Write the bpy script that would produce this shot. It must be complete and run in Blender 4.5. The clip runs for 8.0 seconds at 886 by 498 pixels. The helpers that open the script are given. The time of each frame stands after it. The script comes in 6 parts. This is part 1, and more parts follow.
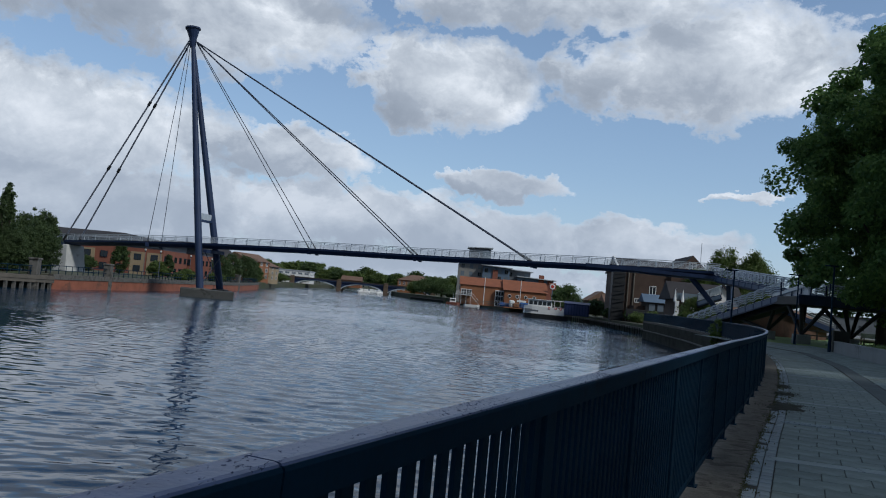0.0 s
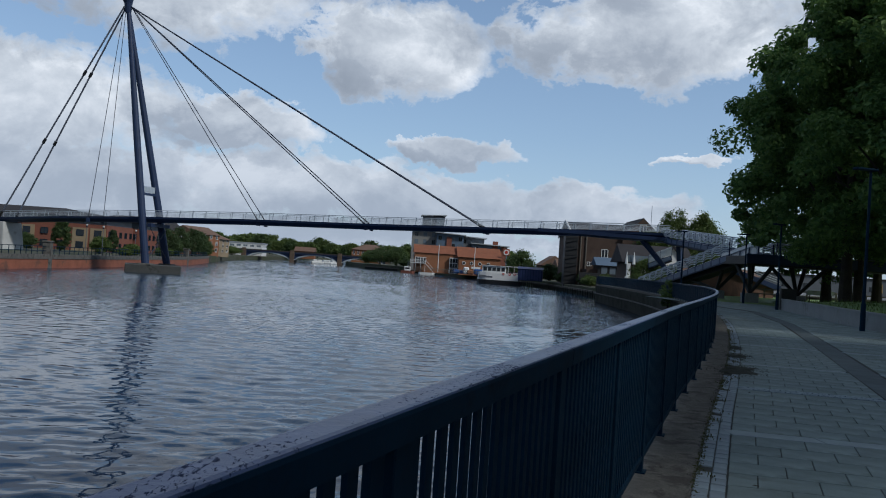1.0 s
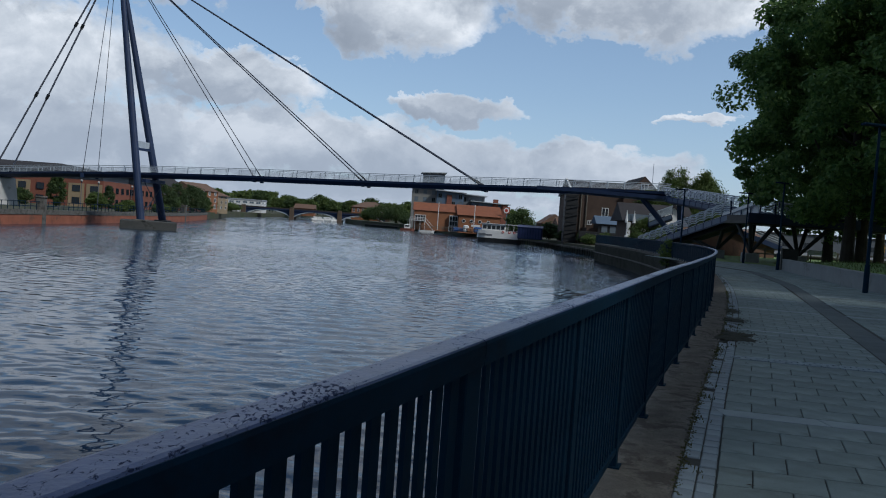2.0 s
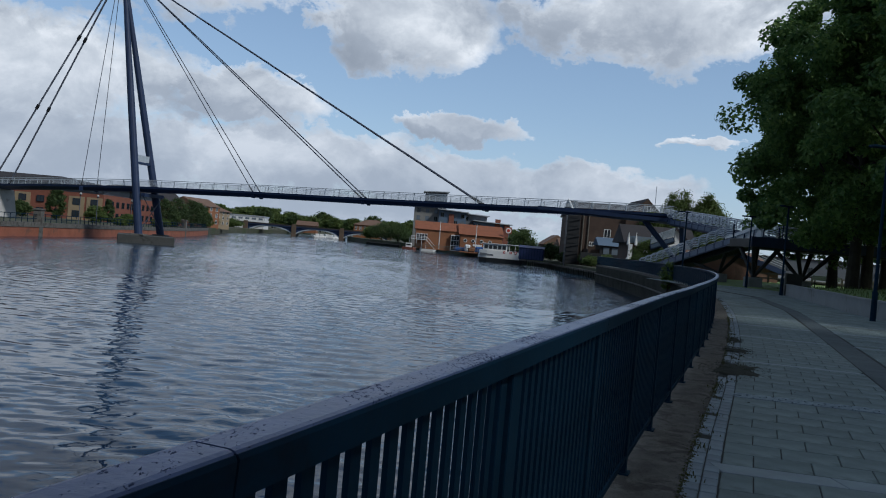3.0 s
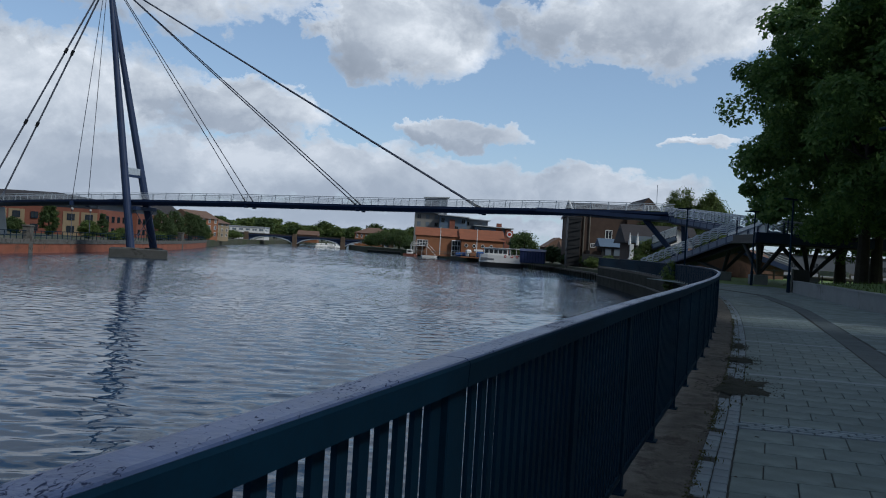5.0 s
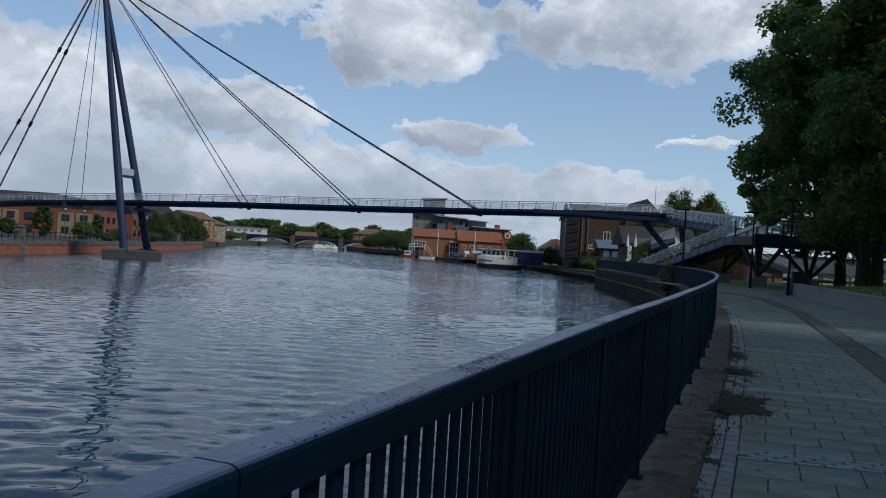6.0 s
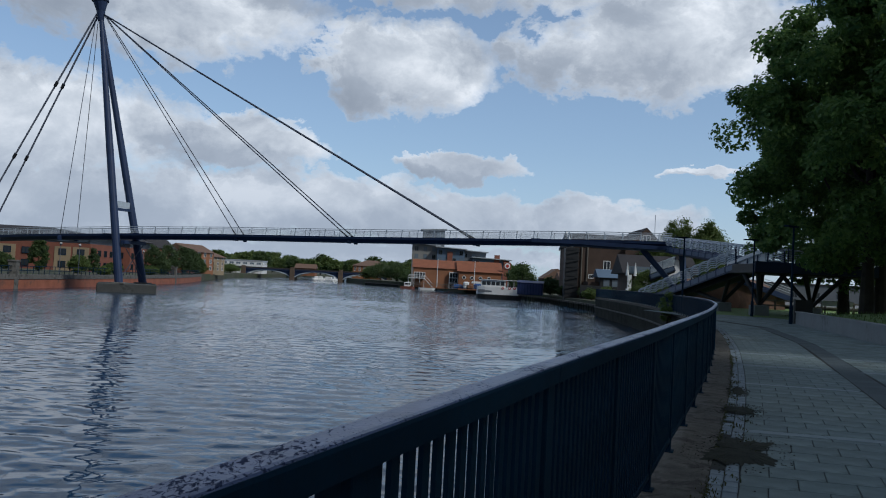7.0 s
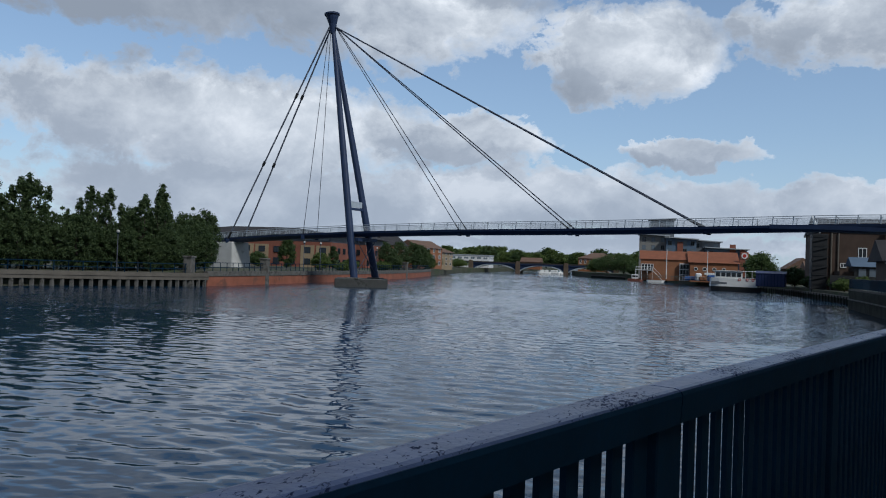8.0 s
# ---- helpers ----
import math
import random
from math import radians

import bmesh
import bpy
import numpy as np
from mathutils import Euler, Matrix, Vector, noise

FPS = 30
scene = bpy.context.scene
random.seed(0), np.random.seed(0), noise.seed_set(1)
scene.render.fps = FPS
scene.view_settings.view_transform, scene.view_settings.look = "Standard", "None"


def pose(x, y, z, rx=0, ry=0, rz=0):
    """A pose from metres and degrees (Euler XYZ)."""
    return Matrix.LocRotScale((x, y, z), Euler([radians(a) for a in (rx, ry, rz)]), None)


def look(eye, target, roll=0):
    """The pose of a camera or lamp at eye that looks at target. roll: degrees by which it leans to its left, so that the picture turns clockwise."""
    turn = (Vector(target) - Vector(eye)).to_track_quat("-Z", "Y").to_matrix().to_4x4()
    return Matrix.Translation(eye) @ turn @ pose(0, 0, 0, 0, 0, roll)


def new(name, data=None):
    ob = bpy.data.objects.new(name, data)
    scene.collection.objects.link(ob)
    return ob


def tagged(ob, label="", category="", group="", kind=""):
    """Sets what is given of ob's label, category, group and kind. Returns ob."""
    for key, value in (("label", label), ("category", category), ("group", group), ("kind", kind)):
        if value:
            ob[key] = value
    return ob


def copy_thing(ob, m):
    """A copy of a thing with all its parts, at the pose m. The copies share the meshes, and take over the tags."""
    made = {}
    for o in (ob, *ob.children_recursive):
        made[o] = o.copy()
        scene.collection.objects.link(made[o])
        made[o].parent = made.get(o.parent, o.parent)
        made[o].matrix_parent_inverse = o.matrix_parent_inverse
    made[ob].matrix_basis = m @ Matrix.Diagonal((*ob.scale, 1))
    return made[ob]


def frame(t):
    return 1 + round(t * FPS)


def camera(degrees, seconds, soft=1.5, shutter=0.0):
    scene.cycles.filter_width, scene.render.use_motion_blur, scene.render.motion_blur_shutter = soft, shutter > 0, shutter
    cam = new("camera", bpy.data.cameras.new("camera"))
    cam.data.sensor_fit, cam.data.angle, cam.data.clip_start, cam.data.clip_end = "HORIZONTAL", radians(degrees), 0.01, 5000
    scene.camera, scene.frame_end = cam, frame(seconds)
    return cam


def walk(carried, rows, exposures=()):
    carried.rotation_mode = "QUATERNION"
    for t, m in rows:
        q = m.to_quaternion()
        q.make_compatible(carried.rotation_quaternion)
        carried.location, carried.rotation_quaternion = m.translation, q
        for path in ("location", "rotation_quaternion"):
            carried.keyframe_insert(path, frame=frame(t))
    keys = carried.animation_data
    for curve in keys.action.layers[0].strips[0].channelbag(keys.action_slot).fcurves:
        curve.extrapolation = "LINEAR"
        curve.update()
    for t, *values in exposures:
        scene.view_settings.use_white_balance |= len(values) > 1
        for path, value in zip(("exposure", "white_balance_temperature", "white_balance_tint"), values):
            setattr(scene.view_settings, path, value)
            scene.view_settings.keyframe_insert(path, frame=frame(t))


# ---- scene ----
cam = camera(58.7, 8.0, soft=1.05)
PATH = [
    (0, (-0.896, -1.558, 1.573), (-0.9099, 0.4394, 1.6813), 5.32),
    (0.5, (-0.717, -1.033, 1.582), (-0.7326, 0.9659, 1.6426), 4.53),
    (1, (-0.515, -0.503, 1.588), (-0.4079, 1.4935, 1.6249), 3.79),
    (1.5, (-0.268, 0.016, 1.594), (-0.1533, 2.0110, 1.5185), 3.77),
    (3, (0.455, 1.609, 1.608), (0.5561, 3.6066, 1.5862), 4.99),
    (3.5, (0.720, 2.133, 1.595), (0.7960, 4.1317, 1.6037), 3.43),
    (4, (0.933, 2.676, 1.564), (0.9702, 4.6760, 1.5812), 4.02),
    (4.5, (1.180, 3.199, 1.566), (1.3035, 5.1943, 1.6186), 3.36),
    (5, (1.414, 3.722, 1.569), (1.5045, 5.7195, 1.5618), 3.40),
    (6.5, (2.049, 5.155, 1.614), (2.1433, 7.1530, 1.6178), 3.46),
    (7, (2.319, 5.679, 1.594), (2.4049, 7.6757, 1.6686), 2.95),
    (7.5, (2.585, 6.301, 1.564), (2.5459, 8.2995, 1.6430), 2.59),
    (8, (2.851, 7.014, 1.539), (2.3726, 8.9551, 1.5717), 2.10),
]
walk(cam, [(t, look(eye, target, roll)) for t, eye, target, roll in PATH], [(0.0, 0.07, 5950, 8), (8.0, 0.07, 5950, 8)])

# ---- world, sun ----
WATER = -2.6
SUN_EL, SUN_AZ = radians(44), radians(128)   # azimuth from +y towards +x
world = bpy.data.worlds.new("sky")
scene.world = world
world.use_nodes = True


class Nodes:
    """A small helper to write node trees."""

    def __init__(self, tree):
        self.tree = tree
        tree.nodes.clear()

    def add(self, kind, **sets):
        n = self.tree.nodes.new(kind)
        for key, value in sets.items():
            if key == "op":
                n.operation = value
            elif key == "blend":
                n.blend_type = value
        return n

    def link(self, a, b):
        self.tree.links.new(a, b)

    def put(self, value, socket):
        if isinstance(value, (int, float, tuple)):
            socket.default_value = value
        else:
            self.link(value, socket)

    def math(self, op, a, b=0.0, clamp=False):
        n = self.add("ShaderNodeMath", op=op)
        n.use_clamp = clamp
        self.put(a, n.inputs[0])
        self.put(b, n.inputs[1])
        return n.outputs[0]

    def mix(self, f, a, b, blend="MIX"):
        n = self.tree.nodes.new("ShaderNodeMix")
        n.data_type, n.blend_type = "RGBA", blend
        self.put(f, n.inputs[0])
        self.put(a, n.inputs[6])
        self.put(b, n.inputs[7])
        return n.outputs[2]

    def ramp(self, f, stops):
        n = self.add("ShaderNodeValToRGB")
        el = n.color_ramp.elements
        while len(el) < len(stops):
            el.new(0.5)
        for e, (p, c) in zip(el, stops):
            e.position = p
            e.color = (c, c, c, 1) if isinstance(c, (int, float)) else (*c, 1)
        self.put(f, n.inputs[0])
        return n.outputs[0]

    def noise(self, vec, scale, detail=4.0, rough=0.55, distort=0.0):
        n = self.add("ShaderNodeTexNoise")
        if vec is not None:
            self.link(vec, n.inputs["Vector"])
        n.inputs["Scale"].default_value = scale
        n.inputs["Detail"].default_value = detail
        n.inputs["Roughness"].default_value = rough
        n.inputs["Distortion"].default_value = distort
        return n.outputs["Fac"]


def build_sky():
    k = Nodes(world.node_tree)
    sky = k.add("ShaderNodeTexSky")
    sky.sky_type, sky.sun_disc = "NISHITA", False
    sky.sun_elevation, sky.sun_rotation = SUN_EL, SUN_AZ
    sky.air_density, sky.dust_density, sky.ozone_density = 1.0, 0.6, 2.0
    co = k.add("ShaderNodeTexCoord").outputs["Generated"]
    sep = k.add("ShaderNodeSeparateXYZ")
    k.link(co, sep.inputs[0])
    X, Z = sep.outputs[0], sep.outputs[2]
    flat = k.add("ShaderNodeMapping")
    flat.inputs["Scale"].default_value = (1, 1, 1.35)
    k.link(co, flat.inputs["Vector"])
    n_big = k.noise(flat.outputs[0], 5.0, 10.0, 0.62, 0.25)
    n_mid = k.noise(flat.outputs[0], 13.0, 10.0, 0.62, 0.3)
    n_fine = k.noise(flat.outputs[0], 34.0, 8.0, 0.65, 0.2)
    rough = k.math("ADD", k.math("MULTIPLY", k.math("SUBTRACT", n_big, 0.5), 0.85), k.math("MULTIPLY", k.math("SUBTRACT", n_mid, 0.5), 1.7))
    rough = k.math("ADD", rough, k.math("MULTIPLY", k.math("SUBTRACT", n_fine, 0.5), 0.8))
    n_warp = k.noise(flat.outputs[0], 19.0, 6.0, 0.6, 0.2)
    XW = k.math("ADD", X, k.math("MULTIPLY", k.math("SUBTRACT", n_mid, 0.5), 0.17))
    ZW = k.math("ADD", Z, k.math("MULTIPLY", k.math("SUBTRACT", n_warp, 0.5), 0.075))
    # cloud banks: centre and half-size in degrees
    banks = [(-0.8, 14.8, 7.2, 3.7), (-17.5, 18.2, 12, 5.0), (-33, 18.5, 11, 4.2), (16.5, 16.8, 11, 4.2), (3, 21.6, 18, 2.8),
             (-30, 9.0, 17, 4.6), (-11, 8.8, 6, 2.0), (-9, 4.8, 14, 2.8), (1.5, 4.2, 11, 2.4), (15.0, 4.0, 7.0, 2.3), (-27, 4.0, 18, 3.4), (3, 8.2, 6, 1.1), (20, 8.2, 4, 0.5),
             (34, 6, 8, 2.5), (34, 19, 9, 4), (-5, 1.6, 30, 1.0)]
    mask, low = None, None
    for az, el, ra, re in banks:
        a, e = math.sin(radians(az)), math.sin(radians(el))
        dx = k.math("DIVIDE", k.math("SUBTRACT", XW, a), math.sin(radians(ra)))
        dz = k.math("DIVIDE", k.math("SUBTRACT", ZW, e), math.sin(radians(re)))
        d = k.math("POWER", k.math("ADD", k.math("MULTIPLY", dx, dx), k.math("MULTIPLY", dz, dz)), 0.6)
        m = k.math("SUBTRACT", 1.0, d)
        mask = m if mask is None else k.math("MAXIMUM", mask, m)
        s = k.math("MULTIPLY", k.math("ADD", m, 0.6, True), k.math("SUBTRACT", k.math("MULTIPLY", dx, -0.45), dz))
        low = s if low is None else k.math("MAXIMUM", low, s)
    high = k.ramp(Z, [(0.36, 0.0), (0.46, 1.0)])
    over = k.math("SUBTRACT", k.math("MULTIPLY", high, k.math("ADD", k.math("MULTIPLY", k.math("SUBTRACT", n_big, 0.5), 2.0), 1.05)), 0.9)
    mask = k.math("MAXIMUM", k.math("MAXIMUM", mask, -0.9), over)
    dens = k.math("ADD", mask, k.math("MULTIPLY", rough, 0.70))
    cover = k.ramp(dens, [(0.06, 0.0), (0.16, 0.55), (0.36, 1.0)])
    # lit tops, grey bases, darker towards the west and overhead
    west = k.math("MULTIPLY", k.math("MULTIPLY", X, -1.0, True), k.ramp(Z, [(0.10, 0.05), (0.26, 0.6)]))
    shade = k.math("ADD", k.math("MULTIPLY", low, 0.55), k.math("MULTIPLY", k.math("SUBTRACT", n_big, 0.44), 1.3))
    shade = k.math("ADD", shade, k.math("MULTIPLY", k.math("SUBTRACT", n_mid, 0.5), 0.9))
    rim = k.ramp(dens, [(0.1, 0.22), (0.5, 0.0)])
    shade = k.math("SUBTRACT", k.math("ADD", k.math("ADD", shade, west), 0.08), rim)
    cloud = k.ramp(shade, [(0.0, (0.82, 0.82, 0.83)), (0.2, (0.60, 0.62, 0.65)), (0.5, (0.37, 0.40, 0.45)), (0.9, (0.28, 0.31, 0.36))])
    veil = k.ramp(Z, [(0.0, 0.75), (0.07, 0.55), (0.2, 0.0)])
    cloud = k.mix(veil, cloud, (0.385, 0.43, 0.505, 1))
    blue = k.mix(1.0, sky.outputs[0], (0.098, 0.098, 0.098, 1), "MULTIPLY")
    haze = k.ramp(Z, [(0.0, 0.65), (0.16, 0.34), (0.5, 0.12)])
    blue = k.mix(haze, blue, (0.40, 0.51, 0.65, 1))
    col = k.mix(cover, blue, cloud)
    # sky above the view is greyed on purpose, to cut the light on the ground
    dim_high = k.ramp(Z, [(0.36, 0.0), (0.62, 1.0)])
    col = k.mix(k.math("MULTIPLY", dim_high, 0.5), col, (0.145, 0.19, 0.265, 1))
    # unseen sky behind the camera darkened too, so the paving gets less light
    rear = k.ramp(sep.outputs[1], [(0.0, 1.0), (0.45, 0.0)])
    col = k.mix(k.math("MULTIPLY", rear, 0.75), col, (0.09, 0.112, 0.145, 1))
    bg = k.add("ShaderNodeBackground")
    k.link(col, bg.inputs[0])
    bg.inputs[1].default_value = 1.0
    out = k.add("ShaderNodeOutputWorld")
    k.link(bg.outputs[0], out.inputs[0])


build_sky()
sun = new("sun", bpy.data.lights.new("sun", "SUN"))
sun.data.energy, sun.data.angle, sun.data.color = 1.9, radians(8), (1.0, 0.95, 0.86)
sun_dir = Vector((math.sin(SUN_AZ) * math.cos(SUN_EL), math.cos(SUN_AZ) * math.cos(SUN_EL), math.sin(SUN_EL)))
sun.matrix_world = look(sun_dir * 200, (0, 0, 0))


# ---- materials ----
def mat(name, base, vary=0.25, scale=3.0, fine=40.0, rough=0.7, metal=0.0, bump=0.15, dist=0.01, stain=None, stain_scale=0.6, stain_at=0.58, spec=0.5, random_tint=0.0, island=0.0):
    m = bpy.data.materials.new(name)
    m.use_nodes = True
    k = Nodes(m.node_tree)
    co = k.add("ShaderNodeTexCoord").outputs["Object"]
    big = k.noise(co, scale, 5.0, 0.6)
    small = k.noise(co, fine, 3.0, 0.6)
    f = k.math("ADD", k.math("MULTIPLY", big, 0.65), k.math("MULTIPLY", small, 0.35))
    dark = tuple(c * (1 - vary) for c in base) + (1,)
    lite = tuple(min(1, c * (1 + vary)) for c in base) + (1,)
    col = k.mix(k.ramp(f, [(0.32, 0.0), (0.68, 1.0)]), dark, lite)
    if stain:
        st = k.ramp(k.noise(co, stain_scale, 7.0, 0.68, 0.4), [(stain_at, 0.0), (stain_at + 0.09, 0.85)])
        col = k.mix(st, col, (*stain, 1))
    if random_tint or island:
        r = k.add("ShaderNodeObjectInfo").outputs["Random"] if random_tint else k.add("ShaderNodeNewGeometry").outputs["Random Per Island"]
        a = random_tint or island
        v = k.math("ADD", k.math("MULTIPLY", r, 2 * a), 1 - a)
        n = k.add("ShaderNodeVectorMath", op="SCALE")
        k.link(col, n.inputs[0])
        k.link(v, n.inputs["Scale"])
        col = n.outputs[0]
    b = k.add("ShaderNodeBsdfPrincipled")
    k.link(col, b.inputs["Base Color"])
    b.inputs["Metallic"].default_value = metal
    b.inputs["Specular IOR Level"].default_value = spec
    k.put(k.math("ADD", rough - 0.08, k.math("MULTIPLY", small, 0.16)), b.inputs["Roughness"])
    if bump:
        bn = k.add("ShaderNodeBump")
        bn.inputs["Strength"].default_value = bump
        bn.inputs["Distance"].default_value = dist
        k.link(f, bn.inputs["Height"])
        k.link(bn.outputs[0], b.inputs["Normal"])
    o = k.add("ShaderNodeOutputMaterial")
    k.link(b.outputs[0], o.inputs[0])
    return m


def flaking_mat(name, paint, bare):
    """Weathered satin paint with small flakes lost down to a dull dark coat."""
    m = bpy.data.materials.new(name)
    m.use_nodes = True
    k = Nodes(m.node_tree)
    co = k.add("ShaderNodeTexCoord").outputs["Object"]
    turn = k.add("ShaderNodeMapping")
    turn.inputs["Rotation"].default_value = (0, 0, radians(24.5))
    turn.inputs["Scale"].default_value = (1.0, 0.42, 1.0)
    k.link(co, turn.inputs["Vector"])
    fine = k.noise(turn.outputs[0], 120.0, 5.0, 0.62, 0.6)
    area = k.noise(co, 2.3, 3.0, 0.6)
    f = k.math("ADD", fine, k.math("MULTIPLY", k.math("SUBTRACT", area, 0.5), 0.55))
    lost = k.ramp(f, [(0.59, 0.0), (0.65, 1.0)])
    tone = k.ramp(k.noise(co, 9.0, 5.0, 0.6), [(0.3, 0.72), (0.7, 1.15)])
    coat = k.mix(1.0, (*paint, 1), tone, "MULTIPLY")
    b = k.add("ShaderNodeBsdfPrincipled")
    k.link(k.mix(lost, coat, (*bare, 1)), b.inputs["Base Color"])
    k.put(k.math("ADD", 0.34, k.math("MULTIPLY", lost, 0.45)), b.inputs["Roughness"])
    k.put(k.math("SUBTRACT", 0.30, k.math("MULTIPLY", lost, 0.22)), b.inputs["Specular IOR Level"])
    bn = k.add("ShaderNodeBump")
    bn.inputs["Strength"].default_value = 0.7
    bn.inputs["Distance"].default_value = 0.002
    k.link(k.math("SUBTRACT", k.noise(co, 40.0, 4.0, 0.6), lost), bn.inputs["Height"])
    k.link(bn.outputs[0], b.inputs["Normal"])
    o = k.add("ShaderNodeOutputMaterial")
    k.link(b.outputs[0], o.inputs[0])
    return m


def leaf_mat(name, base, tip):
    m = bpy.data.materials.new(name)
    m.use_nodes = True
    k = Nodes(m.node_tree)
    r = k.add("ShaderNodeNewGeometry").outputs["Random Per Island"]
    co = k.add("ShaderNodeTexCoord").outputs["Object"]
    patch = k.noise(co, 0.35, 3.0)
    f = k.math("ADD", k.math("MULTIPLY", r, 0.6), k.math("MULTIPLY", patch, 0.5))
    col = k.mix(k.ramp(f, [(0.25, 0.0), (0.8, 1.0)]), (*base, 1), (*tip, 1))
    b = k.add("ShaderNodeBsdfPrincipled")
    k.link(col, b.inputs["Base Color"])
    b.inputs["Roughness"].default_value = 0.55
    b.inputs["Specular IOR Level"].default_value = 0.3
    t = k.add("ShaderNodeBsdfTranslucent")
    k.link(col, t.inputs[0])
    mx = k.add("ShaderNodeMixShader")
    mx.inputs[0].default_value = 0.45
    k.link(b.outputs[0], mx.inputs[1])
    k.link(t.outputs[0], mx.inputs[2])
    o = k.add("ShaderNodeOutputMaterial")
    k.link(mx.outputs[0], o.inputs[0])
    return m


def water_mat(name, far_swell, far_ripple, far_chop):
    m = bpy.data.materials.new(name)
    m.use_nodes = True
    k = Nodes(m.node_tree)
    co = k.add("ShaderNodeTexCoord").outputs["Object"]

    def waves(sx, sy, scale, detail, distort, turn):
        mp = k.add("ShaderNodeMapping")
        mp.inputs["Scale"].default_value = (sx, sy, 1)
        mp.inputs["Rotation"].default_value = (0, 0, radians(turn))
        k.link(co, mp.inputs["Vector"])
        return k.noise(mp.outputs[0], scale, detail, 0.5, distort)
    swell = waves(0.45, 1.0, 0.8, 2.0, 0.6, 12)
    ripple = waves(0.55, 1.0, 2.6, 3.0, 0.5, -8)
    chop = waves(0.7, 1.0, 8.0, 2.0, 0.4, 5)
    calm = k.ramp(waves(0.4, 1.0, 0.035, 3.0, 0.5, 20), [(0.35, 0.45), (0.62, 1.0)])
    h = k.math("ADD", k.math("MULTIPLY", swell, far_swell), k.math("ADD", k.math("MULTIPLY", k.math("MULTIPLY", ripple, far_ripple), calm), k.math("MULTIPLY", chop, far_chop)))
    bn = k.add("ShaderNodeBump")
    bn.inputs["Strength"].default_value = 1.0
    bn.inputs["Distance"].default_value = 0.9
    k.link(h, bn.inputs["Height"])
    b = k.add("ShaderNodeBsdfPrincipled")
    b.inputs["Base Color"].default_value = (0.007, 0.033, 0.074, 1)
    b.inputs["Roughness"].default_value = 0.025
    b.inputs["IOR"].default_value = 1.33
    k.link(bn.outputs[0], b.inputs["Normal"])
    o = k.add("ShaderNodeOutputMaterial")
    k.link(b.outputs[0], o.inputs[0])
    return m


def glass_mat(name, base, rough=0.08):
    m = bpy.data.materials.new(name)
    m.use_nodes = True
    b = m.node_tree.nodes["Principled BSDF"]
    b.inputs["Base Color"].default_value = (*base, 1)
    b.inputs["Roughness"].default_value = rough
    b.inputs["Specular IOR Level"].default_value = 0.8
    return m


NAVY = mat("navy_paint", (0.004, 0.024, 0.050), 0.3, 2.0, 60, 0.65, bump=0.2, dist=0.004, stain=(0.008, 0.014, 0.026), stain_scale=1.2, stain_at=0.60, spec=0.10)
# same navy, far paler: sky light on the top is in the colour; flakes are wear
NAVY_SKYLIT = flaking_mat("flaking_navy_skylit", (0.080, 0.118, 0.250), (0.026, 0.038, 0.085))
STEEL_BLUE = mat("bridge_blue", (0.021, 0.038, 0.092), 0.25, 0.8, 14, 0.5, bump=0.1, spec=0.3)
PANEL_BLUE = mat("stringer_panel", (0.10, 0.14, 0.22), 0.2, 0.8, 14, 0.5, bump=0.1)
RAIL_GREY = mat("galvanised_rail", (0.48, 0.53, 0.58), 0.2, 2.0, 30, 0.45, metal=0.2, bump=0.05)
CABLE = mat("cable_steel", (0.045, 0.055, 0.085), 0.2, 2.0, 30, 0.5, metal=0.3, bump=0.05)
CABLE_SLEEVE = mat("cable_sleeve", (0.15, 0.165, 0.21), 0.2, 2.0, 30, 0.5, metal=0.2, bump=0.05)
CONCRETE = mat("concrete", (0.13, 0.125, 0.115), 0.35, 1.2, 30, 0.85, bump=0.35, dist=0.01, stain=(0.05, 0.047, 0.04), stain_scale=1.3, stain_at=0.52)
KERB = mat("kerb_concrete", (0.135, 0.125, 0.108), 0.65, 2.6, 70, 0.9, bump=1.0, dist=0.02, stain=(0.045, 0.04, 0.033), stain_scale=2.6, stain_at=0.5)
CONCRETE_PALE = mat("pale_concrete", (0.50, 0.50, 0.49), 0.14, 0.6, 20, 0.8, bump=0.2, stain=(0.30, 0.29, 0.27), stain_scale=0.5, stain_at=0.6)
WALL_PALE = mat("pale_wall_render", (0.25, 0.26, 0.26), 0.15, 1.0, 24, 0.85, bump=0.3, stain=(0.15, 0.155, 0.14), stain_scale=0.9, stain_at=0.58)
SLAB = mat("paving_slab", (0.176, 0.224, 0.222), 0.38, 2.2, 85, 0.8, bump=0.5, dist=0.006, stain=(0.105, 0.128, 0.122), stain_scale=0.9, stain_at=0.53, random_tint=0.12)
SLAB_FAR = mat("paving_field", (0.176, 0.224, 0.222), 0.38, 1.6, 85, 0.8, bump=0.5, dist=0.006, stain=(0.105, 0.128, 0.122), stain_scale=0.5, stain_at=0.54, island=0.12)
JOINT = mat("joint_dirt", (0.040, 0.044, 0.040), 0.4, 3.0, 60, 0.95, bump=0.5)
SOIL = mat("damp_soil", (0.020, 0.023, 0.014), 0.7, 6.0, 80, 0.95, bump=0.8, dist=0.01)
BAND = mat("dark_paving_band", (0.080, 0.104, 0.114), 0.25, 2.0, 50, 0.75, bump=0.4, dist=0.005, island=0.12)
SETT = mat("gutter_sett", (0.215, 0.265, 0.30), 0.2, 4.0, 60, 0.7, bump=0.4, dist=0.005, random_tint=0.12)
SETT_FAR = mat("gutter_sett_far", (0.215, 0.265, 0.30), 0.2, 4.0, 60, 0.7, bump=0.4, dist=0.005, island=0.12)
